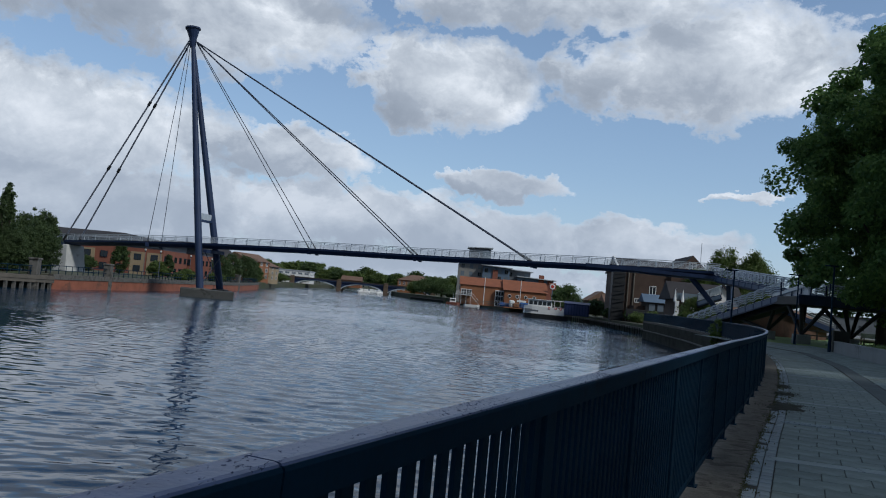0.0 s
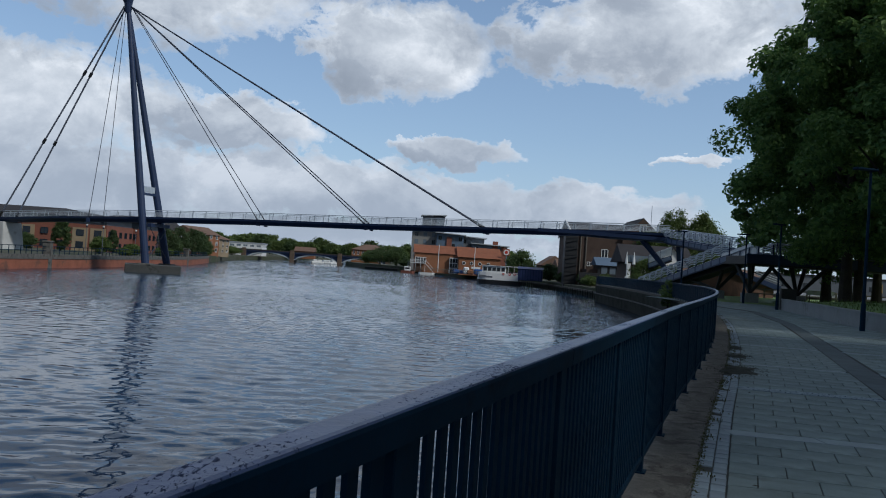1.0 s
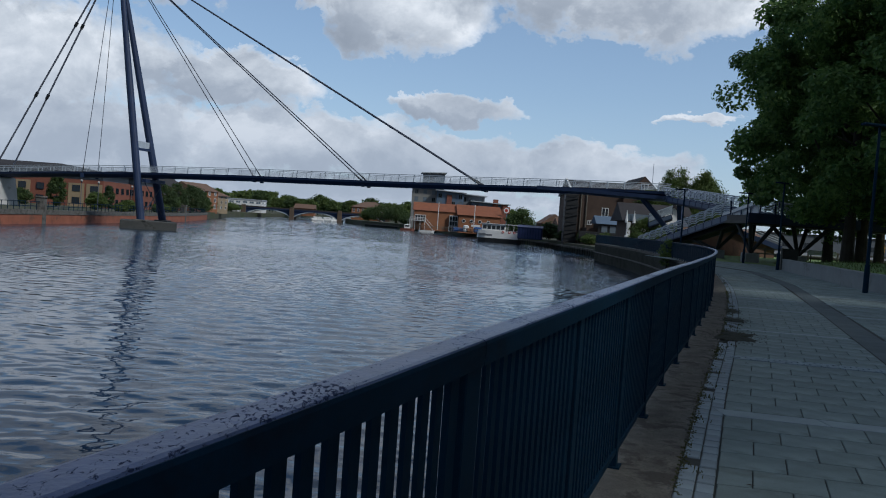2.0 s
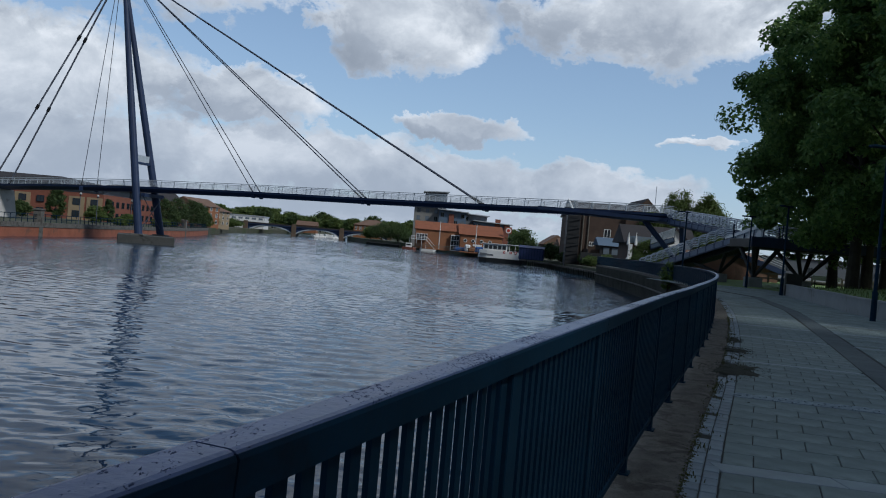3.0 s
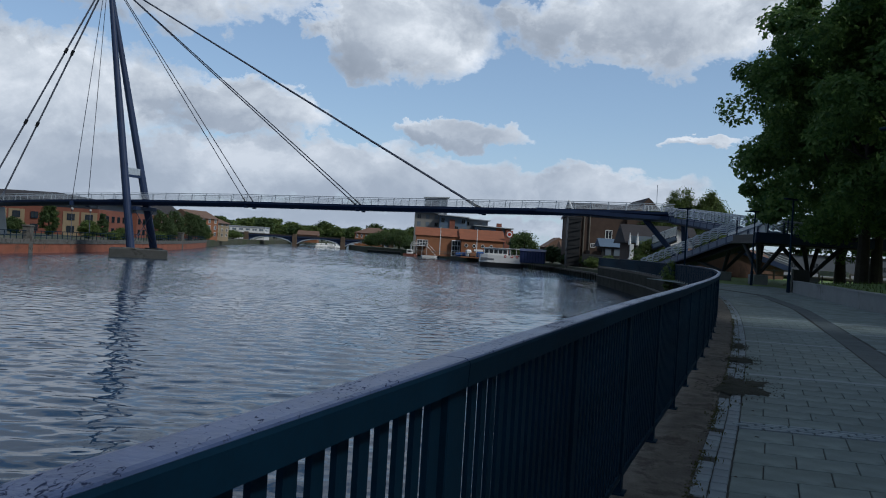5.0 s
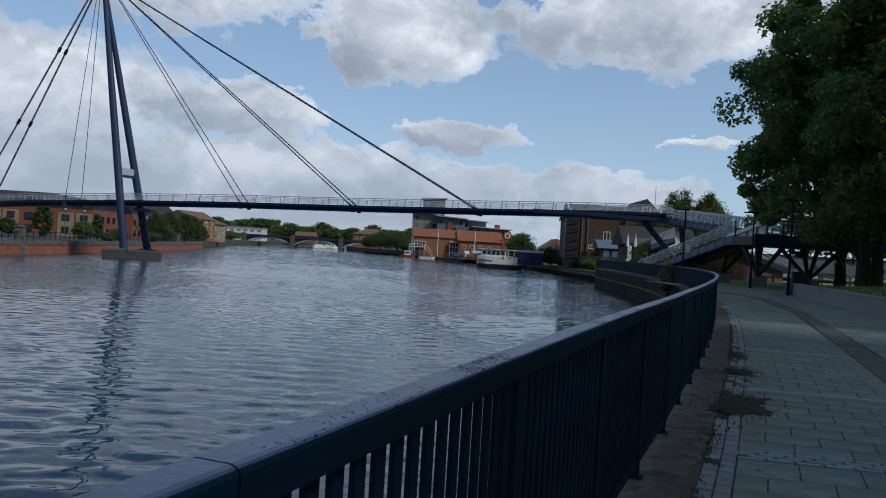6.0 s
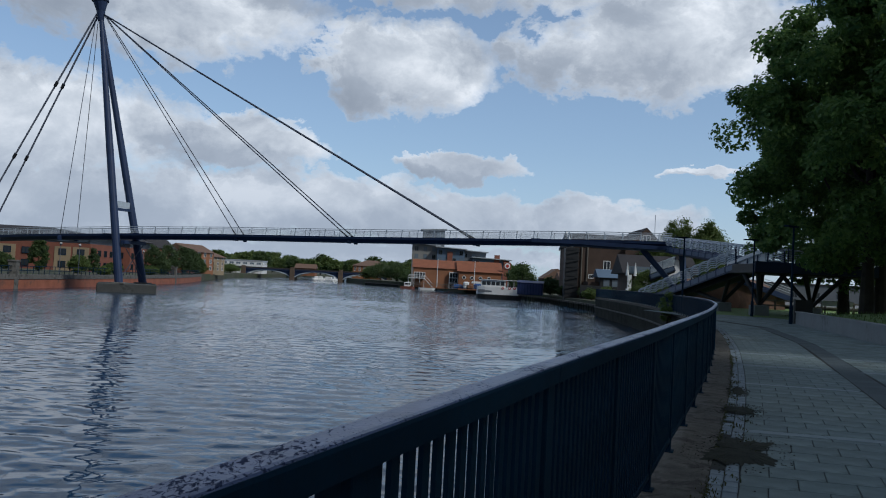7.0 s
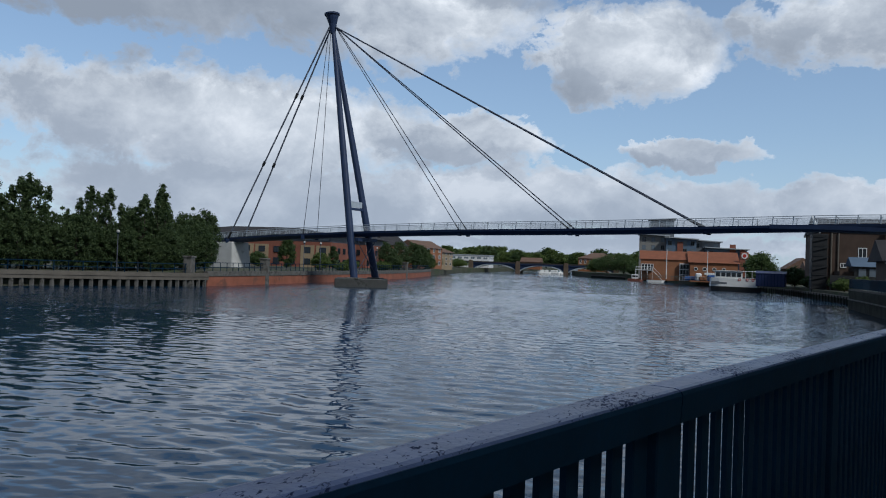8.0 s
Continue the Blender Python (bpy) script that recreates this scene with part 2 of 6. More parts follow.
STRIP = mat("transverse_strip", (0.25, 0.30, 0.325), 0.2, 3.0, 60, 0.7, bump=0.4, dist=0.005)
TACTILE = mat("tactile_block", (0.26, 0.32, 0.36), 0.2, 3.0, 60, 0.7, bump=0.4, random_tint=0.12)
GRASS = mat("grass_ground", (0.14, 0.215, 0.055), 0.4, 0.5, 12, 0.9, bump=0.8, dist=0.05, stain=(0.075, 0.085, 0.04), stain_scale=0.25)
EARTH = mat("bank_earth", (0.075, 0.075, 0.05), 0.4, 0.4, 9, 0.95, bump=0.8, dist=0.05, stain=(0.05, 0.07, 0.025), stain_scale=0.12, stain_at=0.5)
QUAY = mat("quay_stone", (0.032, 0.035, 0.027), 0.45, 0.7, 14, 0.9, bump=0.6, dist=0.03, stain=(0.014, 0.018, 0.012), stain_scale=0.5, stain_at=0.5, spec=0.2)
RED_WALL = mat("red_brick_quay", (0.30, 0.105, 0.062), 0.3, 0.5, 18, 0.85, bump=0.3, stain=(0.13, 0.07, 0.05), stain_scale=0.3, stain_at=0.55)
RED_BRICK = mat("red_brick", (0.225, 0.082, 0.055), 0.2, 0.4, 20, 0.85, bump=0.2)
ORANGE_BRICK = mat("orange_brick", (0.27, 0.115, 0.055), 0.2, 0.4, 20, 0.85, bump=0.2)
BUFF = mat("buff_brick", (0.32, 0.245, 0.155), 0.18, 0.4, 20, 0.85, bump=0.2)
BROWN_STONE = mat("pier_sandstone", (0.12, 0.085, 0.06), 0.25, 0.6, 18, 0.9, bump=0.3)
PIER = mat("pier_concrete", (0.060, 0.062, 0.060), 0.3, 0.8, 20, 0.85, bump=0.3, stain=(0.035, 0.036, 0.034), stain_scale=0.8)
WALL_BROWN = mat("flank_brick", (0.17, 0.095, 0.07), 0.25, 0.6, 18, 0.9, bump=0.3, stain=(0.10, 0.065, 0.05), stain_scale=0.4)
BROWN_BRICK = mat("brown_brick", (0.075, 0.048, 0.036), 0.3, 0.5, 16, 0.9, bump=0.3, stain=(0.05, 0.04, 0.035), stain_scale=0.3)
TILE = mat("orange_roof_tile", (0.245, 0.085, 0.04), 0.22, 0.6, 9, 0.8, bump=0.3)
TILE_BROWN = mat("brown_roof_tile", (0.16, 0.095, 0.065), 0.2, 0.6, 9, 0.8, bump=0.3)
SLATE = mat("dark_slate", (0.046, 0.043, 0.046), 0.2, 0.6, 9, 0.85, bump=0.3, spec=0.2)
CLAD_GREY = mat("grey_cladding", (0.13, 0.145, 0.165), 0.12, 0.5, 6, 0.6, bump=0.1)
CLAD_STONE = mat("stone_cladding", (0.23, 0.225, 0.21), 0.12, 0.5, 6, 0.7, bump=0.1)
CLAD_BLUE = mat("blue_cladding", (0.10, 0.15, 0.22), 0.12, 0.5, 6, 0.6, bump=0.1)
WHITE = mat("white_paint", (0.78, 0.78, 0.77), 0.08, 0.8, 12, 0.55, bump=0.1, stain=(0.5, 0.48, 0.44), stain_scale=0.7, stain_at=0.64)
BLACK = mat("black_steel", (0.016, 0.017, 0.019), 0.3, 0.8, 12, 0.55, bump=0.15)
BLUE_TARP = mat("blue_sheet", (0.018, 0.03, 0.11), 0.3, 0.8, 8, 0.55, bump=0.4, dist=0.05)
TARP = mat("bright_blue_tarp", (0.03, 0.10, 0.30), 0.3, 0.8, 8, 0.5, bump=0.4, dist=0.05)
RED = mat("red_plastic", (0.5, 0.045, 0.03), 0.2, 2.0, 12, 0.5, bump=0.05)
YELLOW = mat("yellow_sign", (0.75, 0.42, 0.03), 0.1, 2.0, 12, 0.5, bump=0.05)
TIMBER = mat("weathered_timber", (0.125, 0.112, 0.095), 0.3, 0.8, 14, 0.85, bump=0.4)
BARK = mat("bark", (0.050, 0.042, 0.032), 0.4, 1.5, 14, 0.95, bump=0.9, dist=0.05)
GLASS = glass_mat("dark_window_glass", (0.02, 0.025, 0.03))
GLASS_PALE = glass_mat("pale_window_glass", (0.16, 0.20, 0.24))
ROOF_METAL = mat("pale_metal_roof", (0.40, 0.43, 0.46), 0.1, 0.5, 8, 0.45, bump=0.05)
ASPHALT = mat("asphalt_road", (0.16, 0.16, 0.16), 0.15, 0.5, 30, 0.85, bump=0.3)
LEAF_NEAR = leaf_mat("leaf_near", (0.066, 0.145, 0.045), (0.21, 0.32, 0.09))
LEAF_FAR = leaf_mat("leaf_far", (0.048, 0.088, 0.034), (0.12, 0.17, 0.058))
LEAF_LIGHT = leaf_mat("leaf_light", (0.065, 0.11, 0.03), (0.15, 0.20, 0.058))
LEAF_BRIGHT = leaf_mat("leaf_bright", (0.10, 0.17, 0.04), (0.22, 0.30, 0.08))
LEAF_DARK = leaf_mat("leaf_dark", (0.042, 0.074, 0.032), (0.105, 0.152, 0.058))
WEED = leaf_mat("weed_leaf", (0.045, 0.065, 0.02), (0.10, 0.10, 0.035))
WATER_MAT = water_mat("river_water", 0.05, 0.21, 0.012)
WATER_MID = water_mat("river_water_mid", 0.0, 0.075, 0.010)
WATER_NEAR = water_mat("river_water_near", 0.0, 0.006, 0.0016)


# ---- mesh helpers ----
def rigid(name, verts, faces, material):
    me = bpy.data.meshes.new(name)
    me.from_pydata([tuple(v) for v in verts], [], faces)
    me.materials.append(material)
    me.update()
    return me


def empty(name, at=(0, 0, 0), turn=0.0):
    ob = new(name)
    ob.matrix_basis = pose(*at, 0, 0, turn)
    return ob


def part(name, bm, material=None, parent=None, label=""):
    """Links a bmesh or a mesh as one mesh object under a thing."""
    if isinstance(bm, bmesh.types.BMesh):
        me = bpy.data.meshes.new(name)
        bm.to_mesh(me)
        bm.free()
        me.materials.append(material)
    else:
        me = bm
    ob = new(name, me)
    if parent is not None:
        ob.parent = parent
    if label:
        ob["label"] = label
    return ob


def box(bm, x0, y0, z0, x1, y1, z1, m=None, bevel=0.0):
    r = bmesh.ops.create_cube(bm, size=1.0)
    s = Matrix.Translation(((x0 + x1) / 2, (y0 + y1) / 2, (z0 + z1) / 2)) @ Matrix.Diagonal((abs(x1 - x0), abs(y1 - y0), abs(z1 - z0), 1))
    bmesh.ops.transform(bm, matrix=(m @ s) if m is not None else s, verts=r["verts"])
    if bevel:
        edges = list({e for v in r["verts"] for e in v.link_edges})
        bmesh.ops.bevel(bm, geom=edges, offset=bevel, segments=1, affect="EDGES")
    return bm


def boxes(*args, m=None, bevel=0.0):
    bm = bmesh.new()
    for a in args:
        box(bm, *a, m=m, bevel=bevel)
    return bm


def tube(bm, a, b, r0, r1=None, sides=8):
    """A capped tapered tube from a to b."""
    a, b = Vector(a), Vector(b)
    r1 = r0 if r1 is None else r1
    q = (b - a).to_track_quat("Z", "Y").to_matrix().to_4x4()
    bmesh.ops.create_cone(bm, cap_ends=True, segments=sides, radius1=r0, radius2=r1, depth=(b - a).length,
                          matrix=Matrix.Translation((a + b) / 2) @ q)
    return bm


def tubes(*args, sides=8):
    bm = bmesh.new()
    for a in args:
        tube(bm, *a, sides=sides)
    return bm


def beam(bm, a, b, w, h):
    """A rectangular bar from a to b, w across and h high, its sides upright."""
    a, b = Vector(a), Vector(b)
    d = (b - a).normalized()
    s = d.cross(Vector((0, 0, 1)))
    s = s.normalized() if s.length > 1e-4 else Vector((1, 0, 0))
    u = s.cross(d).normalized()
    v = [bm.verts.new(p + s * (i * w / 2) + u * (j * h / 2)) for p in (a, b) for i, j in ((-1, -1), (1, -1), (1, 1), (-1, 1))]
    for f in ((3, 2, 1, 0), (4, 5, 6, 7), (0, 1, 5, 4), (1, 2, 6, 5), (2, 3, 7, 6), (3, 0, 4, 7)):
        bm.faces.new([v[i] for i in f])
    return bm


def beams(*args):
    bm = bmesh.new()
    for a in args:
        beam(bm, *a)
    return bm


def sweep(pts, profile, closed=True):
    """A bmesh of a profile of (across, up) carried along pts; across points to the right of the way."""
    bm = bmesh.new()
    rings = []
    for i, p in enumerate(pts):
        d = Vector(pts[min(i + 1, len(pts) - 1)]) - Vector(pts[max(i - 1, 0)])
        d.z = 0
        d.normalize()
        r = Vector((d.y, -d.x, 0))
        rings.append([bm.verts.new(Vector(p) + r * a + Vector((0, 0, b))) for a, b in profile])
    n = len(profile)
    for q, w in zip(rings, rings[1:]):
        for j in range(n if closed else n - 1):
            bm.faces.new((q[j], w[j], w[(j + 1) % n], q[(j + 1) % n]))
    if closed:
        bm.faces.new(rings[0])
        bm.faces.new(rings[-1][::-1])
    bmesh.ops.recalc_face_normals(bm, faces=bm.faces)
    return bm


def spline(pts, step):
    """Points at even steps on a smooth curve through pts."""
    out = []
    v = [Vector((*p, 0)) if len(p) == 2 else Vector(p) for p in pts]
    v = [2 * v[0] - v[1]] + v + [2 * v[-1] - v[-2]]
    for i in range(1, len(v) - 2):
        for j in range(24):
            t = j / 24
            p0, p1, p2, p3 = v[i - 1:i + 3]
            out.append(0.5 * (2 * p1 + (p2 - p0) * t + (2 * p0 - 5 * p1 + 4 * p2 - p3) * t * t + (3 * p1 - p0 - 3 * p2 + p3) * t ** 3))
    out.append(v[-2])
    dense, acc, res = out, 0.0, [out[0]]
    for a, b in zip(dense, dense[1:]):
        length = (b - a).length
        while length > 1e-9 and acc + length >= step:
            f = (step - acc) / length
            a = a.lerp(b, f)
            res.append(a)
            length = (b - a).length
            acc = 0.0
        acc += length
    return res


def side(pts, off):
    """The same way moved off to the right."""
    res = []
    for i, p in enumerate(pts):
        d = pts[min(i + 1, len(pts) - 1)] - pts[max(i - 1, 0)]
        d.z = 0
        d.normalize()
        res.append(p + Vector((d.y, -d.x, 0)) * off)
    return res


def x_at(pts, y):
    """x of a way at y."""
    return float(np.interp(y, [p[1] for p in pts], [p[0] for p in pts]))


# ---- the plan ----
RAIL_WAY = [(-5.8, -10.6), (-3.25, -5.0), (-1.92, -2.0), (-0.60, 0.94), (0.30, 2.94), (1.72, 6.12), (3.03, 9.05), (4.35, 11.9), (5.02, 13.4),
            (6.33, 16.3), (7.95, 20.0), (9.75, 24.3), (11.95, 29.8), (15.3, 39.0), (18.3, 48.6), (20.6, 57.2), (22.7, 66.2), (24.7, 76.4),
            (26.5, 88.0), (27.6, 98.0), (28.6, 108.0), (29.5, 118.0)]
LEFT_BANK = [(-125, -300), (-98, 0), (-74, 56), (-62, 76), (-50.2, 93), (-48.5, 109), (-47.7, 132), (-48.6, 181), (-55, 229), (-69, 340), (-68, 362), (-75, 700)]
RIGHT_BANK = [(29.5, 118.5), (33.5, 126), (34.6, 141), (34.3, 160), (33.2, 190), (30.5, 210), (12, 292), (-3, 314), (-15, 332), (-27, 385), (-30, 430), (-20, 700)]
rail_pts = spline(RAIL_WAY, 1.5)
WALL_WAY = [(15.5, 10.0), (17.2, 22.0), (18.65, 29.0), (19.8, 34.2), (21.7, 40.0), (23.3, 45.5), (25.2, 51.3)]


def build_ground():
    """One sheet with the river's channel in it, out to the horizon."""
    ys = [-400, -200, -100, -50] + [p.y for p in rail_pts[::2] if -50 < p.y < 117.5] + [118, 119, 122, 126, 135, 150, 170, 186, 200, 208, 230, 260, 292, 314, 332, 362, 385, 430, 500, 700, 1200, 4000]
    verts, faces = [], []
    for y in sorted(ys):
        left = x_at(LEFT_BANK, y)
        right = x_at([(p.x, p.y) for p in rail_pts], y) - 0.16 if y < 118.2 else x_at(RIGHT_BANK, y)
        if y < rail_pts[0].y:
            right = rail_pts[0].x - 0.16 + (y - rail_pts[0].y) * 0.45
        zr = -0.03 if y <= 118.2 else (-1.0 if y < 300 else -0.6)
        zl = -0.75 if y > 93.5 else -0.95
        row = [(-4000, zl), (left - 120, zl + 0.6), (left - 40, zl + 0.1), (left - 0.6, zl), (left - 0.55, -6), (right + 0.15, -6), (right + 0.2, zr), (right + 20, zr), (right + 60, zr), (right + 200, zr + 0.3), (4000, 0)]
        verts += [(x, y, z) for x, z in row]
    n = 11
    for i in range(len(ys) - 1):
        for j in range(n - 1):
            a = i * n + j
            faces.append((a, a + 1, a + n + 1, a + n))
    ob = part("ground", rigid("ground", verts, faces, EARTH))
    tagged(ob, "earth and rough grass of both river banks", "ground", kind="structure")


build_ground()


def build_water():
    """The river's sheet; its nearer part carries real waves."""
    far = part("water", rigid("water", [(-300, -400, WATER - 0.1), (120, -400, WATER - 0.1), (120, 1500, WATER - 0.0), (-300, 1500, WATER - 0.0)], [(0, 1, 2, 3)], WATER_MAT))
    tagged(far, "rippled dark river water reflecting the cloudy sky", "water", kind="structure")
    rs = np.random.RandomState(4)
    waves = []
    for i in range(70):
        lam = 0.20 * (1.45 / 0.20) ** rs.rand()
        a = rs.normal(math.radians(82), 0.55)
        waves.append((lam, math.cos(a), math.sin(a), rs.uniform(0, 6.28), 0.0135 * rs.uniform(0.5, 1.4)))
    for x0, x1, y0, y1, step, surface in ((-28, 10, -6, 22, 0.085, WATER_NEAR), (-60, -28, -12, 22, 0.18, WATER_NEAR), (-60, 20, 22, 56, 0.125, WATER_NEAR), (-60, 36, 56, 132, 0.25, WATER_MID), (-66, 16, 132, 300, 0.42, WATER_MAT)):
        xs, ys = np.arange(x0, x1 + step, step), np.arange(y0, y1 + step, step)
        gx, gy = np.meshgrid(xs, ys)
        wx, wy = gx + 0.25 * np.sin(gy * 0.31 + gx * 0.17), gy + 0.25 * np.sin(gx * 0.23 - gy * 0.12)
        calm = 0.75 + 0.35 * np.sin(gx * 0.11 + gy * 0.07) * np.sin(gy * 0.05 - gx * 0.03)
        z = np.zeros_like(gx)
        for lam, dx, dy, ph, slope in waves:
            if lam < step * 2.4:
                continue
            z += slope * lam / 6.283 * np.sin(6.283 / lam * (wx * dx + wy * dy) + ph)
        co = np.stack([gx, gy, WATER + z * calm], -1).reshape(-1, 3)
        h, w = gx.shape
        idx = np.arange(h * w).reshape(h, w)
        quads = np.stack([idx[:-1, :-1], idx[:-1, 1:], idx[1:, 1:], idx[1:, :-1]], -1).reshape(-1, 4)
        me = bpy.data.meshes.new("water")
        me.vertices.add(len(co))
        me.vertices.foreach_set("co", co.ravel().astype(np.float32))
        me.loops.add(quads.size)
        me.loops.foreach_set("vertex_index", quads.ravel().astype(np.int32))
        me.polygons.add(len(quads))
        me.polygons.foreach_set("loop_start", np.arange(0, quads.size, 4, dtype=np.int32))
        me.update(calc_edges=True)
        me.validate()
        me.materials.append(surface)
        me.shade_smooth()
        tagged(part("water", me), "rippled dark river water reflecting the cloudy sky", "water", kind="structure")


build_water()


# ---- quay wall and promenade ----
def build_quay():
    pts = spline(RAIL_WAY, 2.0)
    face = part("quay_wall", sweep(pts, [(0.02, -0.06), (0.02, -6.0), (-0.10, -6.0), (-0.10, -0.75), (-0.16, -0.75), (-0.16, -0.06)]), QUAY)
    tagged(face, "dark stained stone quay wall rising from the river", "quay wall", kind="structure")
    part("waling", sweep(spline(RAIL_WAY[11:], 2.0), [(-0.16, -1.25), (-0.16, -1.4), (-0.24, -1.4), (-0.24, -1.25)]), CONCRETE, face, "pale ledge along the quay wall")
    cope = part("pavement", sweep(pts, [(0.372, -0.2), (-0.17, -0.2), (-0.17, 0.0), (0.30, 0.0), (0.372, -0.006)]), KERB)
    tagged(cope, "worn concrete kerb under the river railing", "kerb", kind="structure")


build_quay()

g_right = side(rail_pts, 0.622)


def gutter_x(y):
    return x_at([(p.x, p.y) for p in g_right], y)


def wall_x(y):
    return x_at(WALL_WAY, y) if y < 51.3 else 25.2 + (y - 51.3) * 0.28


def build_bed():
    """The bedding under the slabs, from the kerb to the low wall, and on to the ramps."""
    verts, faces = [], []
    ys = [p.y for p in rail_pts if p.y < 116]
    inner = side(rail_pts, 0.37)
    for p in inner[:len(ys)]:
        right = max(wall_x(p.y), p.x + 2.5) if p.y < 64 else p.x + 6 + (p.y - 64) * 0.05
        if p.y < 10:
            right = 40
        verts += [(p.x, p.y, -0.012), (right, p.y, -0.012)]
    for i in range(len(ys) - 1):
        faces.append((2 * i, 2 * i + 1, 2 * i + 3, 2 * i + 2))
    ob = part("road", rigid("road", verts, faces, JOINT))
    tagged(ob, "dark bedding of the riverside promenade", "promenade", kind="structure")
    return ob


bed = build_bed()

BAND_L = [(-1.2, -9.0), (2.8, 1.0), (6.12, 9.29), (6.87, 10.97), (8.5, 14.8), (11.1, 20.9), (15.86, 32.4), (19.7, 44)]
BAND_W = 0.56
STRIPS = [-6.3, -2.75, 0.65, 4.15, 7.60, 11.10, 14.70, 19.5, 23.1, 26.6]


def brick_mesh(name, w, d, material, h=0.03, b=0.006):
    """One paving piece, w by d, its top at z = 0, with chamfered edges."""
    v = []
    for z, i in ((-h, 0.0), (-b, 0.0), (0.0, b)):
        v += [(-w / 2 + i, -d / 2 + i, z), (w / 2 - i, -d / 2 + i, z), (w / 2 - i, d / 2 - i, z), (-w / 2 + i, d / 2 - i, z)]
    f = [(8, 9, 10, 11)]
    for r in (0, 4):
        for j in range(4):
            f.append((r + j, r + (j + 1) % 4, r + 4 + (j + 1) % 4, r + 4 + j))
    return rigid(name, v, f, material)


def piece(corners, z, material, drop=0.02, b=0.005):
    """A paving piece from four corners (near left, near right, far right, far left) about its centre; returns mesh and centre."""
    cx = sum(c[0] for c in corners) / 4
    cy = sum(c[1] for c in corners) / 4
    sx, sy = (-1, 1, 1, -1), (-1, -1, 1, 1)
    v = []
    for dz, i in ((-drop, 0.0), (-b, 0.0), (0.0, b)):
        v += [(c[0] - cx - p * i, c[1] - cy - q * i, dz) for c, p, q in zip(corners, sx, sy)]
    f = [(8, 9, 10, 11)]
    for r in (0, 4):
        for j in range(4):
            f.append((r + j, r + (j + 1) % 4, r + 4 + (j + 1) % 4, r + 4 + j))
    return v, f, (cx, cy, z)


SKEW = -0.245     # the courses run a little back towards the wall


def laid(x, y):
    """A point of the course that meets the gutter at y."""
    return (x, y + SKEW * (x - gutter_x(y)))


def band_x(y, off=0.0):
    x = x_at(BAND_L, y) + off
    for _ in range(4):
        x = x_at(BAND_L, laid(x, y)[1]) + off
    return x


def strip_width(s):
    return 0.305 if s == STRIPS[5] else (0.265 if s < 12 else 0.20)


def build_slabs():
    """Courses of slabs laid across the promenade; the nearest are pieces of their own."""
    pave = empty("paving")
    tagged(pave, "grey concrete paving slabs laid in staggered courses", "paving", kind="structure")
    rnd = random.Random(5)
    W, D, G = 0.462, 0.392, 0.009
    far_v, far_f, count = [], [], 0
    y, row = -8.0, 0
    while y < 64:
        d = D
        hit = [s for s in STRIPS if y - 0.03 < s < y + D + 0.1]
        if hit:
            if hit[0] - y < 0.1:
                y = hit[0] + strip_width(hit[0])
                row += 1
                continue
            d = hit[0] - y
        y1, yc = y + d, y + d / 2
        gl, gh = gutter_x(y) + 0.004, gutter_x(y1) + 0.004
        x1 = wall_x(yc) + 1.0 if yc > 10 else 30.0
        if yc > 51.3:
            x1 = 26.0 + (yc - 51.3) * 0.3
        bl, bh = band_x(y), band_x(y1)
        spans = [((gl, gh), (bl - 0.01, bh - 0.01), True), ((bl + BAND_W + 0.01, bh + BAND_W + 0.01), (x1, x1), False)]
        for (ll, lh), (rl, rh), main in spans:
            width = min(rl - ll, rh - lh)
            if width < 0.3:
                continue
            k = (ll - gl) // W * W + (W / 2 if row % 2 else 0)
            cuts = []
            while gl + k < rl:
                if gl + k > ll + 0.12 and gh + k > lh + 0.12 and gl + k < rl - 0.12 and gh + k < rh - 0.12:
                    j = rnd.uniform(-0.012, 0.012)
                    cuts.append((gl + k + j, gh + k + j))
                k += W
            edges = [(ll, lh)] + cuts + [(rl, rh)]
            for (al, ah), (cl, ch) in zip(edges, edges[1:]):
                g = G / 2
                corners = [laid(al + g, y + g), laid(cl - g, y + g), laid(ch - g, y1 - g), laid(ah + g, y1 - g)]
                v, f, at = piece(corners, rnd.uniform(-0.0015, 0.0015), SLAB)
                if main and 6.0 < yc and count < 300:
                    ob = new("slab", rigid("slab", v, f, SLAB))
                    ob.parent = pave
                    ob.location = at
                    count += 1
                else:
                    n = len(far_v)
                    far_v += [(p[0] + at[0], p[1] + at[1], p[2] + at[2]) for p in v]
                    far_f += [tuple(n + k for k in q) for q in f]
        y = y1
        row += 1
    tagged(part("slabs", rigid("slabs", far_v, far_f, SLAB_FAR), SLAB_FAR, pave), kind="stuff")
    strip = [(p.x, p.y) for p in g_right if 63.0 < p.y < 114]
    v = []
    for x, yy in strip:
        v += [(x, yy, -0.003), (x + 5.4 + (yy - 62) * 0.03, yy, -0.003)]
    part("far_surface", rigid("far_surface", v, [(2 * i, 2 * i + 1, 2 * i + 3, 2 * i + 2) for i in range(len(strip) - 1)], SLAB_FAR), SLAB_FAR, pave)


def build_band():
    pts = spline(BAND_L, 0.45)
    v, f = [], []
    for a, b in zip(pts, pts[1:]):
        n = len(v)
        v += [(a.x + 0.004, a.y + 0.004, 0.001), (a.x + BAND_W - 0.01, a.y + 0.004, 0.001), (b.x + BAND_W - 0.01, b.y - 0.004, 0.001), (b.x + 0.004, b.y - 0.004, 0.001)]
        f.append((n, n + 1, n + 2, n + 3))
    tagged(part("paving_band", rigid("paving_band", v, f, BAND)), "darker band of blocks along the promenade", "paving band", kind="structure")


